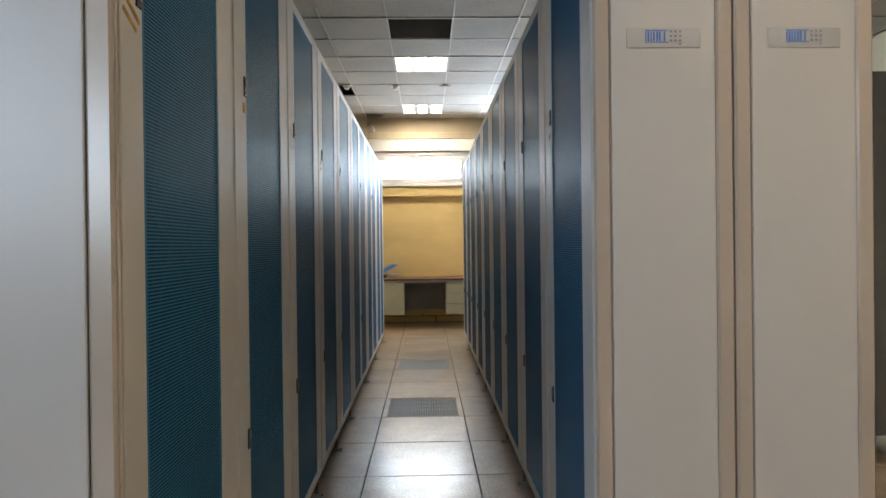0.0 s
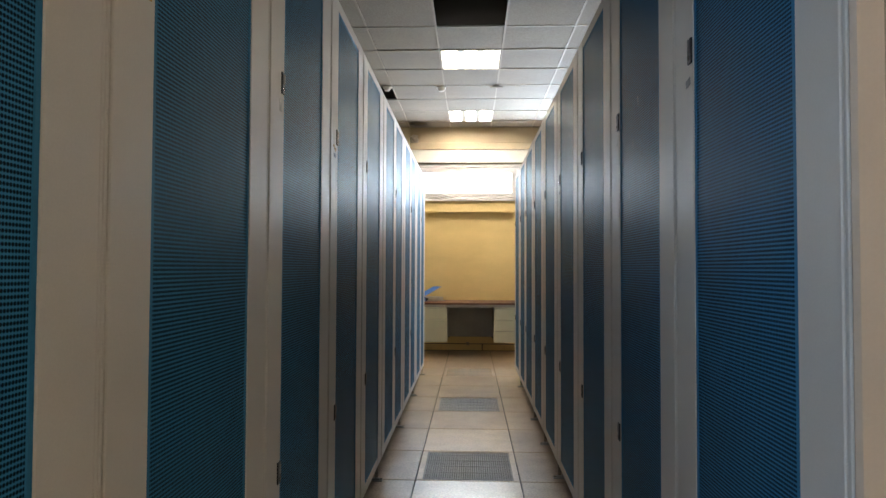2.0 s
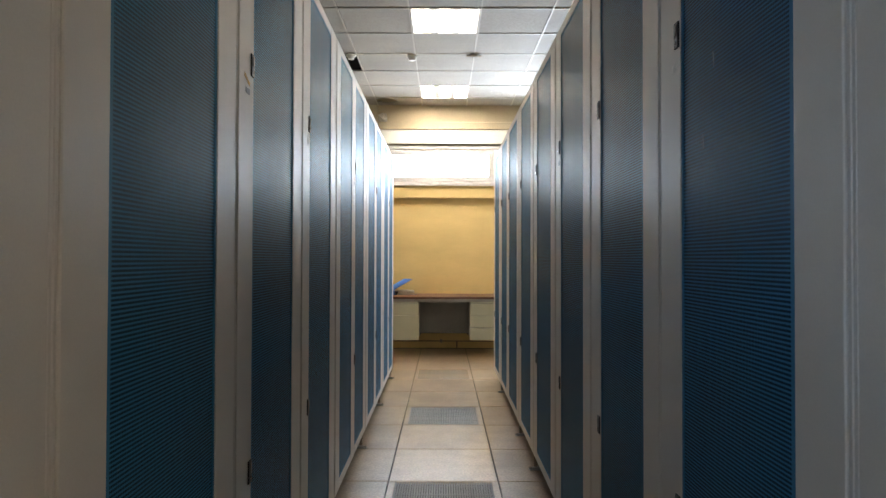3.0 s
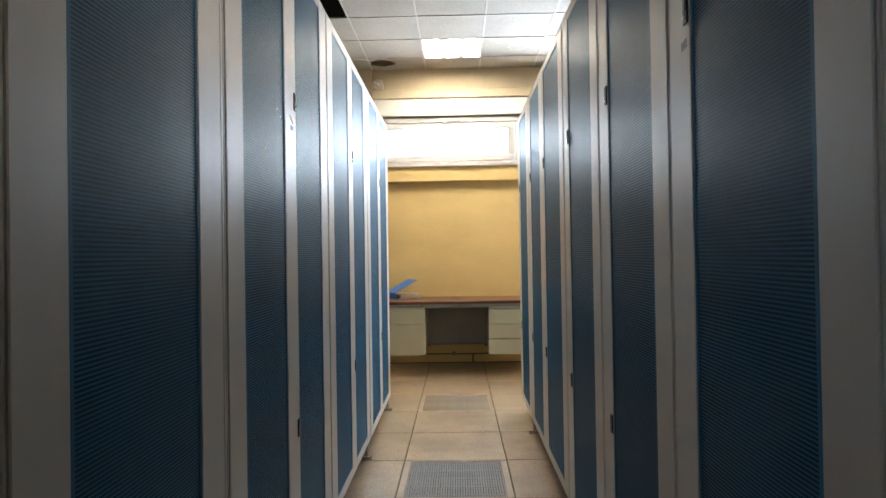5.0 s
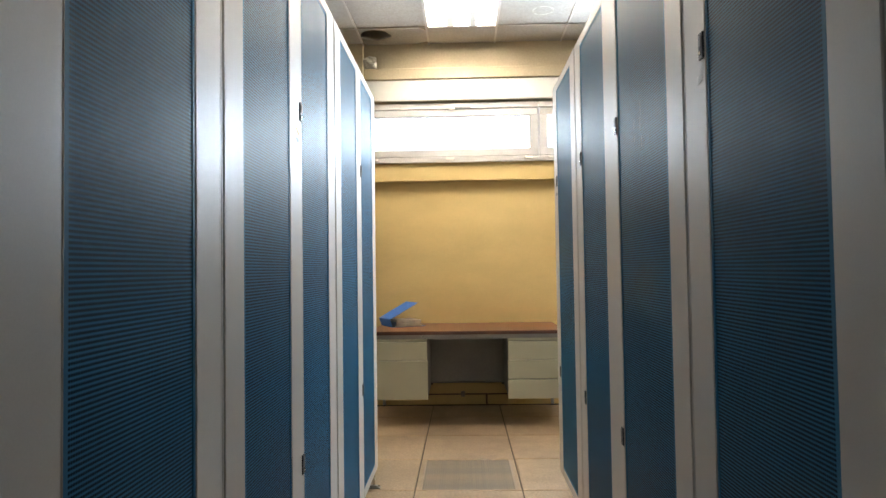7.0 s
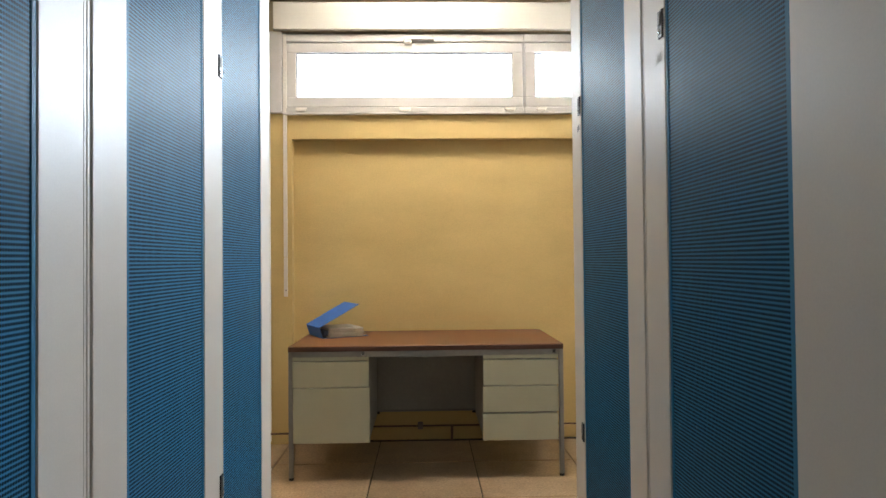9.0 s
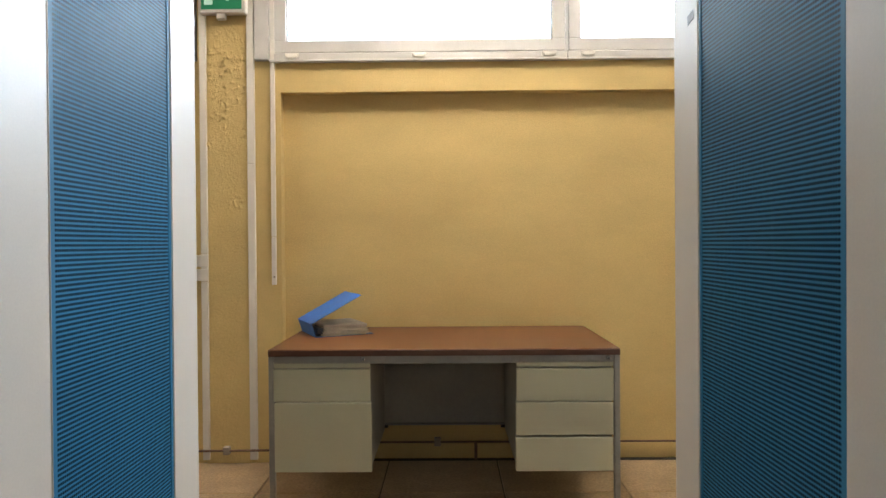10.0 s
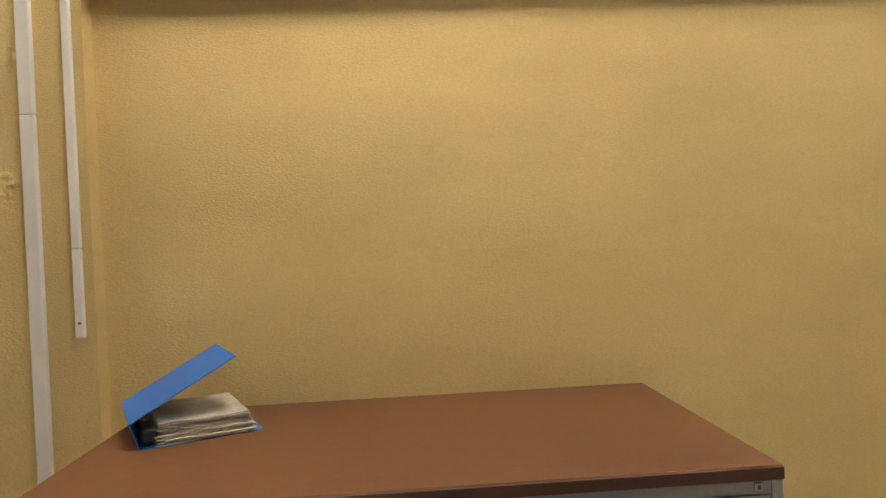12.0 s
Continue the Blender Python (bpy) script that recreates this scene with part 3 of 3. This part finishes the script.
def plate_mark(rack, local, x0, y):
    """The mark on the plate: a blue block with pale strokes as plain bars, and a field of dots."""
    inv = local.inverted()
    bm_ = bmesh.new()
    a = x0 + 0.053
    for k, (u0, u1) in enumerate(((0.0, 0.002), (0.006, 0.0105), (0.0145, 0.0175), (0.0215, 0.026), (0.031, 0.0355), (0.038, 0.043), (0.0515, 0.056))):
        add_box(bm_, (a + u0, y - 0.0168, 1.800), (a + u1, y - 0.0154, 1.827))
    add_box(bm_, (a, y - 0.0168, 1.829), (a + 0.064, y - 0.0154, 1.8315))
    add_box(bm_, (a, y - 0.0168, 1.7965), (a + 0.064, y - 0.0154, 1.7985))
    dm = bmesh.new()
    for i in range(3):
        for j in range(3):
            add_box(dm, (a + 0.069 + 0.013 * i, y - 0.0168, 1.799 + 0.0125 * j), (a + 0.075 + 0.013 * i, y - 0.0154, 1.805 + 0.0125 * j))
    add_box(dm, (a + 0.095, y - 0.0168, 1.7895), (a + 0.101, y - 0.0154, 1.7945))
    for nm, b_, mt in (("mark", bm_, M_LOGO), ("dots", dm, M_DOT)):
        bmesh.ops.transform(b_, matrix=inv, verts=b_.verts)
        part(nm, b_, mt, rack)


for rack, sign, y, front, back, plate in ((right_racks[0], 1, R0, XR, XR + 0.399, True), (row_r2, 1, R0, XR + 0.401, XR + 0.802, True),
                                          (left_racks[0], -1, L0 + CUT, 0.488, 0.899, False), (row_l2, -1, L0 + CUT, 0.901, 1.302, False)):
    loc = rack.matrix_basis.copy()
    got, px = end_panel(rack, sign, y, front, back, plate, loc)
    if plate:
        plate_mark(got, loc, px, y)


def sticker(rack, y, z, w, h, turn, mat, label):
    """A bit of tape or a label on a door stile, in the rack's own axes."""
    b_ = box((0.0003, -w / 2, -h / 2), (0.0011, w / 2, h / 2))
    bmesh.ops.transform(b_, matrix=Matrix.Translation((0, y, z)) @ Matrix.Rotation(radians(turn), 4, 'X'), verts=b_.verts)
    part("sticker", b_, mat, rack, label)


sticker(left_racks[0], 0.060, 1.668, 0.07, 0.010, -28, M_TAPE, "strip of old orange tape")
sticker(left_racks[0], 0.050, 1.646, 0.06, 0.009, -26, M_TAPE, "strip of old orange tape")
for k in (1, 2, 4):
    sticker(left_racks[k], 0.105, 1.645, 0.028, 0.030, 5, M_TAPE if k == 1 else M_NOTE, "small worn sticker under the handle")
for k, ty in ((3, 0.08), (5, 0.625), (6, 0.630)):
    sticker(left_racks[k], ty, 1.634, 0.034, 0.014, 0, M_LABEL, "small grey label")
    sticker(left_racks[k], ty - 0.005, 1.662, 0.045, 0.010, -22, M_TAPE, "strip of old orange tape")
for k in (0, 1, 3, 5, 6, 7):
    sticker(right_racks[k], 0.10, 1.640, 0.030, 0.018, 8, M_NOTE if k % 3 else M_LABEL, "small worn sticker under the handle")


def scuff(rack, y, z, w, h, turn):
    """A pale scratch or glue trace on a perforated sheet."""
    b_ = box((-0.0031, -w / 2, -h / 2), (-0.0027, w / 2, h / 2))
    bmesh.ops.transform(b_, matrix=Matrix.Translation((0, y, z)) @ Matrix.Rotation(radians(turn), 4, 'X'), verts=b_.verts)
    part("scuff", b_, M_SCUFF, rack, "pale scratch on the door sheet")


for k, (u, w) in enumerate(((1.056, 1.70), (1.050, 1.655), (1.062, 1.60), (0.985, 1.665), (0.99, 1.62))):
    scuff(wide, u, w, 0.003, 0.045 - 0.006 * k, 3 - 4 * k)
for u, w in ((0.46, 1.66), (0.50, 1.645), (0.33, 1.52)):
    scuff(left_racks[5], u, w, 0.018, 0.006, 25)
for u, w in ((0.30, 1.60), (0.36, 1.72), (0.25, 1.45)):
    scuff(right_racks[1], u, w, 0.004, 0.03, 8)

# ---------------------------------------------------------------- cabinets in the next aisle


def grey_cabinet(y):
    c = thing("grey_cabinet", "dark grey equipment cabinet with olive front panels", "cabinet", "cabinets in the next aisle", pose(2.52, y, 0))
    part("frame", boxes(((0, 0, 0.12), (0.5, 0.06, 2.2)), ((0, 0.64, 0.12), (0.5, 0.7, 2.2)), ((0, 0.06, 2.12), (0.5, 0.64, 2.2)), ((0, 0.06, 0.12), (0.5, 0.64, 0.2)), bevel=0.004), M_GREYRACK, c)
    for k in range(6):
        part("front_panel", boxes(((0.02, 0.065, 0.22 + 0.315 * k), (0.45, 0.635, 0.50 + 0.315 * k)), bevel=0.004), M_FACE if k % 2 else M_SIDE, c)
    for fx in (0.04, 0.46):
        for fy in (0.05, 0.65):
            part("foot", rod((fx, fy, 0), (fx, fy, 0.121), 0.025, 10), M_GREYRACK, c)


for k in range(4):
    grey_cabinet(3.05 + 0.705 * k)

# ---------------------------------------------------------------- ceiling fixtures


def ceiling_light(x, y, tubes=None):
    c = thing("ceiling_light", "square recessed fluorescent ceiling light with a louvre, lit", "ceiling light", "ceiling lights", pose(x, y, CEIL))
    h = 0.289
    part("housing", boxes(((-h, -h, 0.10), (h, h, 0.11)), ((-h, -h, 0.0), (-h + 0.006, h, 0.10)), ((h - 0.006, -h, 0.0), (h, h, 0.10)),
                          ((-h + 0.006, -h, 0.0), (h - 0.006, -h + 0.006, 0.10)), ((-h + 0.006, h - 0.006, 0.0), (h - 0.006, h, 0.10))), M_LOUVRE, c)
    for k in range(3):
        part("tube", rod((-0.19 + 0.19 * k, -h + 0.02, 0.062), (-0.19 + 0.19 * k, h - 0.02, 0.062), 0.05, 10), tubes or M_TUBE, c, "glowing fluorescent tube")
    lv = bmesh.new()
    for k in range(2):
        for s in (-0.03, 0.03):
            add_box(lv, (-0.095 + 0.19 * k + s - 0.002, -h + 0.007, 0.002), (-0.095 + 0.19 * k + s + 0.002, h - 0.007, 0.045))
        for j in range(11):
            yy = -0.25 + 0.05 * j
            add_box(lv, (-0.122 + 0.19 * k, yy - 0.0015, 0.004), (-0.068 + 0.19 * k, yy + 0.0015, 0.042))
        add_box(lv, (-0.118 + 0.19 * k, -h + 0.007, -0.0015), (-0.072 + 0.19 * k, h - 0.007, 0.001))
    part("louvre", lv, M_LOUVRE, c, "white louvre blades")
    return c


ceiling_light(GX, GY + 0.6 * 2 + 0.3, M_TUBE_OLD)
ceiling_light(GX, GY + 0.6 * 6 + 0.3)
ceiling_light(GX + 0.6 * 4, GY - 0.6 * 2 + 0.3)
# Added fill, never in view: brightens the near ends of both rows.
ceiling_light(GX + 0.6 * 3, GY - 0.6 * 10 + 0.3, M_FILL_WARM)
ceiling_light(GX - 0.6 * 2, GY - 0.6 * 10 + 0.3, M_FILL_COOL)
# Unseen fill over the outer aisles, added to brighten the window wall.
ceiling_light(GX + 0.6 * 3, GY + 0.6 * 6 + 0.3, M_FILL_RIGHT)
ceiling_light(GX - 0.6 * 4, GY + 0.6 * 6 + 0.3, M_FILL_LEFT)


def detector(x, y, big):
    d = thing("smoke_detector" if big else "sprinkler", "small white ceiling smoke detector" if big else "small metal sprinkler head", "detector" if big else "sprinkler",
              "detectors on the ceiling", pose(x, y, CEIL - 0.004))
    if big:
        part("base", rod((0, 0, -0.014), (0, 0, 0.0), 0.052, 20), M_TRUNK, d)
        part("head", rod((0, 0, -0.045), (0, 0, -0.013), 0.03, 20, 0.042), M_TRUNK, d)
    else:
        part("base", rod((0, 0, -0.010), (0, 0, 0.0), 0.035, 16), M_CLIP, d)
        part("head", boxes(((-0.075, -0.012, -0.022), (0.075, 0.012, -0.009)), bevel=0.004), M_CLIP, d)


detector(-0.95, 7.72, True)
detector(-0.33, 7.76, True)
detector(0.30, 7.70, False)

# water ring on a tile by the lamp
bm = bmesh.new()
N = 40
pr = [(bm.verts.new((0.66 + r * math.cos(6.2832 * k / N) * 1.0, 9.2 + r * math.sin(6.2832 * k / N), CEIL + 0.0003)))
      for r in (0.075, 0.088) for k in range(N)]
for k in range(N):
    bm.faces.new((pr[k], pr[(k + 1) % N], pr[N + (k + 1) % N], pr[N + k]))
M_STAIN = surface("dry_water_stain", (0.60, 0.54, 0.45), 0.9, vary=0.3, scale=20, coords="World")
bmesh.ops.translate(bm, vec=(0, 0, -0.001), verts=bm.verts)
tagged(new("water_stain", to_mesh("water_stain", bm, M_STAIN)), "faint dry water ring on a ceiling tile", "stain")

# ---------------------------------------------------------------- on the window wall


def trunking(x0, x1, z0, z1, depth, y, joints=()):
    t = thing("cable_trunking", "white plastic cable trunking fixed to the yellow wall", "cable trunking", "cable trunking on the wall", pose((x0 + x1) / 2, y, 0))
    w = (x1 - x0) / 2
    cuts = [z0, *joints, z1]
    for a, b in zip(cuts, cuts[1:]):
        part("cover", box((-w, -depth, a + 0.0008), (w, 0, b - 0.0008), 0.003), M_TRUNK, t)
    return t


trunking(-1.324, -1.286, 0.02, 3.28, 0.022, YF - 0.001, (1.005, 1.16))
trunking(-1.063, -1.022, 0.02, 3.28, 0.022, YF - 0.001, (1.65,))
small_tr = trunking(-0.935, -0.910, 0.985, 2.76, 0.018, YF - 0.001, (1.25,))
part("end_screw", rod((0.003, -0.023, 1.03), (0.003, -0.019, 1.03), 0.005, 8), M_CLIP, small_tr)
for z in (1.010, 1.088):
    j = thing("trunking_clip", "white screwed saddle clip over the cable trunking", "trunking clip", "clips on the trunking", pose(-1.335, YF - 0.001, z))
    part("saddle", box((0.004, -0.032, 0), (0.056, -0.0225, 0.066), 0.004, 2), M_TRUNK, j)
    part("tab", box((-0.055, -0.024, 0.001), (0.0035, -0.001, 0.065), 0.005, 2), M_TRUNK, j)
    part("screw", rod((-0.028, -0.029, 0.033), (-0.028, -0.023, 0.033), 0.009, 10), M_CLIP, j)
    part("wall_plug", rod((-0.061, -0.008, 0.033), (-0.061, 0.0, 0.033), 0.006, 8), M_PIPE, j)

# heating pipe along the skirting, with its clips
pipe = thing("heating_pipe", "thin brown painted pipe along the foot of the wall", "pipe", m=pose(0, YB - 0.032, 0.097))
part("pipe_run", rod((-0.87, 0, 0.002), (2.24, 0, 0.002), 0.0065, 10), M_PIPE, pipe)
part("pipe_run", rod((-2.88, 0, -0.006), (-1.43, 0, -0.006), 0.0065, 10), M_PIPE, pipe)
part("pipe_run", rod((-1.43, -0.062, -0.024), (-0.86, -0.062, -0.020), 0.0065, 10), M_PIPE, pipe)
bm = bmesh.new()
add_rod(bm, (-1.43, 0, -0.006), (-1.43, -0.062, -0.024), 0.0065, 10)
add_rod(bm, (-0.86, -0.062, -0.020), (-0.86, 0, 0.002), 0.0065, 10)
part("pipe_bend", bm, M_PIPE, pipe)
part("pipe_drop", boxes(((0.175, -0.012, -0.097), (0.192, 0.006, 0.006)), bevel=0.004), M_PIPE, pipe)
for x, yy, z in ((-1.60, 0, -0.006), (-1.19, -0.060, -0.022), (-0.03, 0, 0.002), (1.40, 0, 0.002)):
    part("pipe_clip", boxes(((x - 0.018, yy - 0.012, z - 0.022), (x + 0.018, yy + 0.028 if yy == 0 else yy + 0.02, z + 0.022)), bevel=0.004), M_CLIP, pipe)

# exit sign on the pillar
es = thing("exit_sign", "green lit exit sign in a white housing", "exit sign", m=pose(-1.185, YF - 0.016, 2.465))
part("housing", boxes(((-0.12, -0.045, 0), (0.135, 0, 0.15)), bevel=0.006), M_TRUNK, es)
part("sign_face", box((-0.108, -0.049, 0.022), (0.112, -0.044, 0.140)), M_GREEN, es, "green sign face")
part("pictogram", boxes(((-0.09, -0.052, 0.045), (-0.045, -0.0485, 0.125)), ((-0.03, -0.052, 0.078), (0.05, -0.0485, 0.092)), ((0.03, -0.0525, 0.065), (0.044, -0.0487, 0.105))), M_PICTO, es)
part("bracket", boxes(((-0.03, -0.04, -0.03), (0.02, -0.01, 0.002)), bevel=0.005), M_TRUNK, es)

# crumpled paper on the ledge
bm = bmesh.new()
bmesh.ops.create_icosphere(bm, subdivisions=3, radius=0.068)
for v in bm.verts:
    v.co *= 1 + 0.45 * noise.noise(v.co * 22)
    v.co.z = max(v.co.z * 0.95, -0.05)
tagged(new("crumpled_paper", to_mesh("crumpled_paper", bm, M_CLOTH)), "crumpled white paper on the ledge over the window", "paper").matrix_basis = pose(-0.82, YF - 0.06, 3.115)

# ---------------------------------------------------------------- desk
DX0, DX1, DY0, DY1, DT = -0.758, 0.788, 9.205, 9.985, 0.744
desk = thing("desk", "steel pedestal desk with a brown laminate top and putty drawers", "desk", m=pose(0, 0, 0))
top = part("desktop", boxes(((DX0, DY0 + 0.002, DT - 0.028), (DX1, DY1, DT)), bevel=0.003), M_LAM, desk, "brown laminate top")
part("edge_strip", boxes(((DX0 + 0.001, DY0 - 0.002, DT - 0.029), (DX1 - 0.001, DY0 + 0.0015, DT - 0.003)), bevel=0.001), M_LAMEDGE, top, "dark edge strip")
part("rail", boxes(((DX0 + 0.026, DY0 + 0.006, 0.680), (DX1 - 0.026, DY0 + 0.03, DT - 0.029)), bevel=0.002), M_STEEL, desk)
part("rear_rail", boxes(((DX0 + 0.026, DY1 - 0.04, 0.680), (DX1 - 0.026, DY1 - 0.016, DT - 0.029)), bevel=0.002), M_STEEL, desk)
for x in (DX0 + 0.013, DX1 - 0.013):
    part("side_rail", boxes(((x - 0.012, DY0 + 0.032, 0.690), (x + 0.012, DY1 - 0.042, DT - 0.029)), bevel=0.002), M_STEEL, desk)
    for y in (DY0 + 0.018, DY1 - 0.028):
        lg = part("leg", boxes(((x - 0.0125, y - 0.0125, 0.012), (x + 0.0125, y + 0.0125, DT - 0.029)), bevel=0.002), M_STEEL, desk)
        part("leg_foot", rod((x, y, 0), (x, y, 0.013), 0.014, 10), M_BLACK, lg)
for x in (-0.34, 0.735):
    lk = part("lock", boxes(((x - 0.009, DY0 + 0.002, 0.692), (x + 0.009, DY0 + 0.007, 0.710)), bevel=0.001), M_CHROME, desk, "small drawer lock")
    part("keyhole", boxes(((x - 0.002, DY0 + 0.0005, 0.697), (x + 0.002, DY0 + 0.0025, 0.704))), M_BLACK, lk)


def pedestal(x0, x1, fronts, shift):
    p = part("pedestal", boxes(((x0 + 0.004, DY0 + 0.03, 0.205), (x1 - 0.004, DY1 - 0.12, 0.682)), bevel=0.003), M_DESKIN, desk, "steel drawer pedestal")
    part("pull_tray", boxes(((x0, DY0 + 0.006, 0.663), (x1, DY0 + 0.029, 0.688)), bevel=0.002), M_DRAWER, p)
    for (a, b), s in zip(fronts, shift):
        part("drawer", boxes(((x0 + s, DY0 + 0.0005 - abs(s), a + 0.001), (x1 + s, DY0 + 0.028, b - 0.001)), bevel=0.003), M_DRAWER, p)


pedestal(-0.735, -0.308, ((0.514, 0.659), (0.204, 0.511)), (0, 0.004))
pedestal(0.333, 0.759, ((0.512, 0.657), (0.363, 0.509), (0.206, 0.356)), (0, -0.003, -0.005))
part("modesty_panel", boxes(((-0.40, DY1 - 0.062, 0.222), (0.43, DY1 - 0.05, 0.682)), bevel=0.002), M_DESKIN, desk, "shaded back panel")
part("modesty_lip", boxes(((-0.325, DY1 - 0.075, 0.212), (0.35, DY1 - 0.044, 0.221)), bevel=0.002), M_STEEL, desk)

# ---------------------------------------------------------------- binder
bd = thing("binder", "open blue lever-arch binder full of papers on the desk", "binder", m=pose(-0.622, 9.572, DT, 0, 0, 26))
W, L, T = 0.302, 0.283, 0.0028
part("back_cover", box((0.0, 0, 0.0), (W, L, T), 0.0008), M_BINDER, bd, "blue card cover lying on the desk")
SP, LEAN_OUT, RAISE = 0.068, radians(18), radians(27.6)
sp = bmesh.new()
add_box(sp, (0, 0, 0), (T, L, SP), 0.0008)
bmesh.ops.transform(sp, matrix=Matrix.Translation((-0.001, 0, 0.001)) @ Matrix.Rotation(-LEAN_OUT, 4, 'Y'), verts=sp.verts)
part("spine", sp, M_BINDER, bd, "blue card spine leaning outwards")
tipx, tipz = -0.001 - SP * math.sin(LEAN_OUT), 0.001 + SP * math.cos(LEAN_OUT)
cv = bmesh.new()
add_box(cv, (0, 0, 0), (0.295, L, T), 0.0008)
bmesh.ops.transform(cv, matrix=Matrix.Translation((tipx, 0, tipz)) @ Matrix.Rotation(-RAISE, 4, 'Y'), verts=cv.verts)
part("front_cover", cv, M_BINDER, bd, "raised blue card cover")
part("folder_mechanism", boxes(((0.008, 0.02, T), (0.034, L - 0.02, 0.014)), ((0.008, 0.012, 0.014), (0.044, L - 0.03, 0.046)), bevel=0.005), M_BINDIN, bd, "dark folder mechanism in the shade")
for y in (0.11, 0.19):
    rg = bmesh.new()
    pts = [(0.03 + 0.028 * math.cos(a), y, 0.012 + 0.034 * math.sin(a)) for a in [math.pi * k / 10 for k in range(11)]]
    for p_, q_ in zip(pts, pts[1:]):
        add_rod(rg, p_, q_, 0.002, 6)
    part("ring", rg, M_CHROME, bd, "steel ring")
z = T
random.seed(4)
while z < 0.054:
    h = random.uniform(0.0018, 0.0042)
    loose = 2.2 if z < 0.024 else 1.0
    a, b, dx = (random.uniform(p_, q_) * loose for p_, q_ in ((-0.004, 0.004), (-0.006, 0.002), (-0.006, 0.008)))
    sh = bmesh.new()
    bmesh.ops.create_grid(sh, x_segments=10, y_segments=6, size=0.5)
    for v in sh.verts:
        sag = 0.004 * math.sin(v.co.x * 5 + z * 300) * (0.3 if z < 0.006 else 0.6)
        v.co = (0.157 + dx + v.co.x * 0.222, 0.141 + b + v.co.y * 0.272 + a * v.co.x, z + max(sag, -0.001))
    up = bmesh.ops.extrude_face_region(sh, geom=sh.faces[:])
    bmesh.ops.translate(sh, vec=(0, 0, h * 0.8), verts=[e for e in up["geom"] if isinstance(e, bmesh.types.BMVert)])
    bmesh.ops.recalc_face_normals(sh, faces=sh.faces[:])
    part("paper_sheaf", sh, M_PAPER, bd, "worn sheaf of papers")
    z += h

# ---------------------------------------------------------------- floor pieces
tile_me = to_mesh("floor_tile", box((-0.2967, -0.2967, -0.03), (0.2967, 0.2967, 0), 0.002), M_FLOOR)
ring_me = to_mesh("grille_frame", boxes(((-0.2967, -0.2967, -0.03), (0.2967, -0.285, 0)), ((-0.2967, 0.285, -0.03), (0.2967, 0.2967, 0)),
                                        ((-0.2967, -0.285, -0.03), (-0.262, 0.285, 0)), ((0.262, -0.285, -0.03), (0.2967, 0.285, 0)), bevel=0.0015), M_FLOOR)
slat_me = to_mesh("slat", box((-0.0043, -0.283, -0.02), (0.0043, 0.283, -0.001), 0.0008), M_GRILLE)
slat_dusty = to_mesh("slat", box((-0.0062, -0.283, -0.02), (0.0062, 0.283, -0.001), 0.0008), M_GRILLE_D)
cross_me = to_mesh("grille_bar", box((-0.261, -0.004, -0.025), (0.261, 0.004, -0.006)), M_GRILLE)


def piece(name, me, parent, x, y, rz=0):
    o = new(name, me)
    o.parent = parent
    o.matrix_basis = pose(x, y, 0, 0, 0, rz)
    return o


for i in range(-3, 6):
    for j in range(-18, 12):
        x, y = 0.6 * i, 2.9 + 0.6 * j + 0.3
        if i == 0 and j in (2, 5, 8):
            fr_ = piece("grille_frame", ring_me, floor, x, y)
            n_s = 40
            for k in range(n_s):
                s_ = piece("slat", slat_dusty if j == 8 else slat_me, fr_, -0.2565 + 0.513 * k / (n_s - 1), 0)
            for k in range(5):
                piece("grille_bar", cross_me, fr_, 0, -0.24 + 0.12 * k)
        else:
            piece("floor_tile", tile_me, floor, x, y, 90 * ((i * 7 + j * 3) % 4))

nail = thing("wall_plug", "small pale wall plug in the yellow pillar", "wall plug", m=pose(-1.388, YF, 1.715))
part("plug", boxes(((-0.008, -0.012, -0.009), (0.008, 0.002, 0.009)), bevel=0.002), M_TRUNK, nail)
for x in (-0.318, 0.338):
    part("panel_bolt", boxes(((x - 0.02, DY1 - 0.085, 0.200), (x + 0.02, DY1 - 0.068, 0.214)), bevel=0.003), M_BLACK, desk)
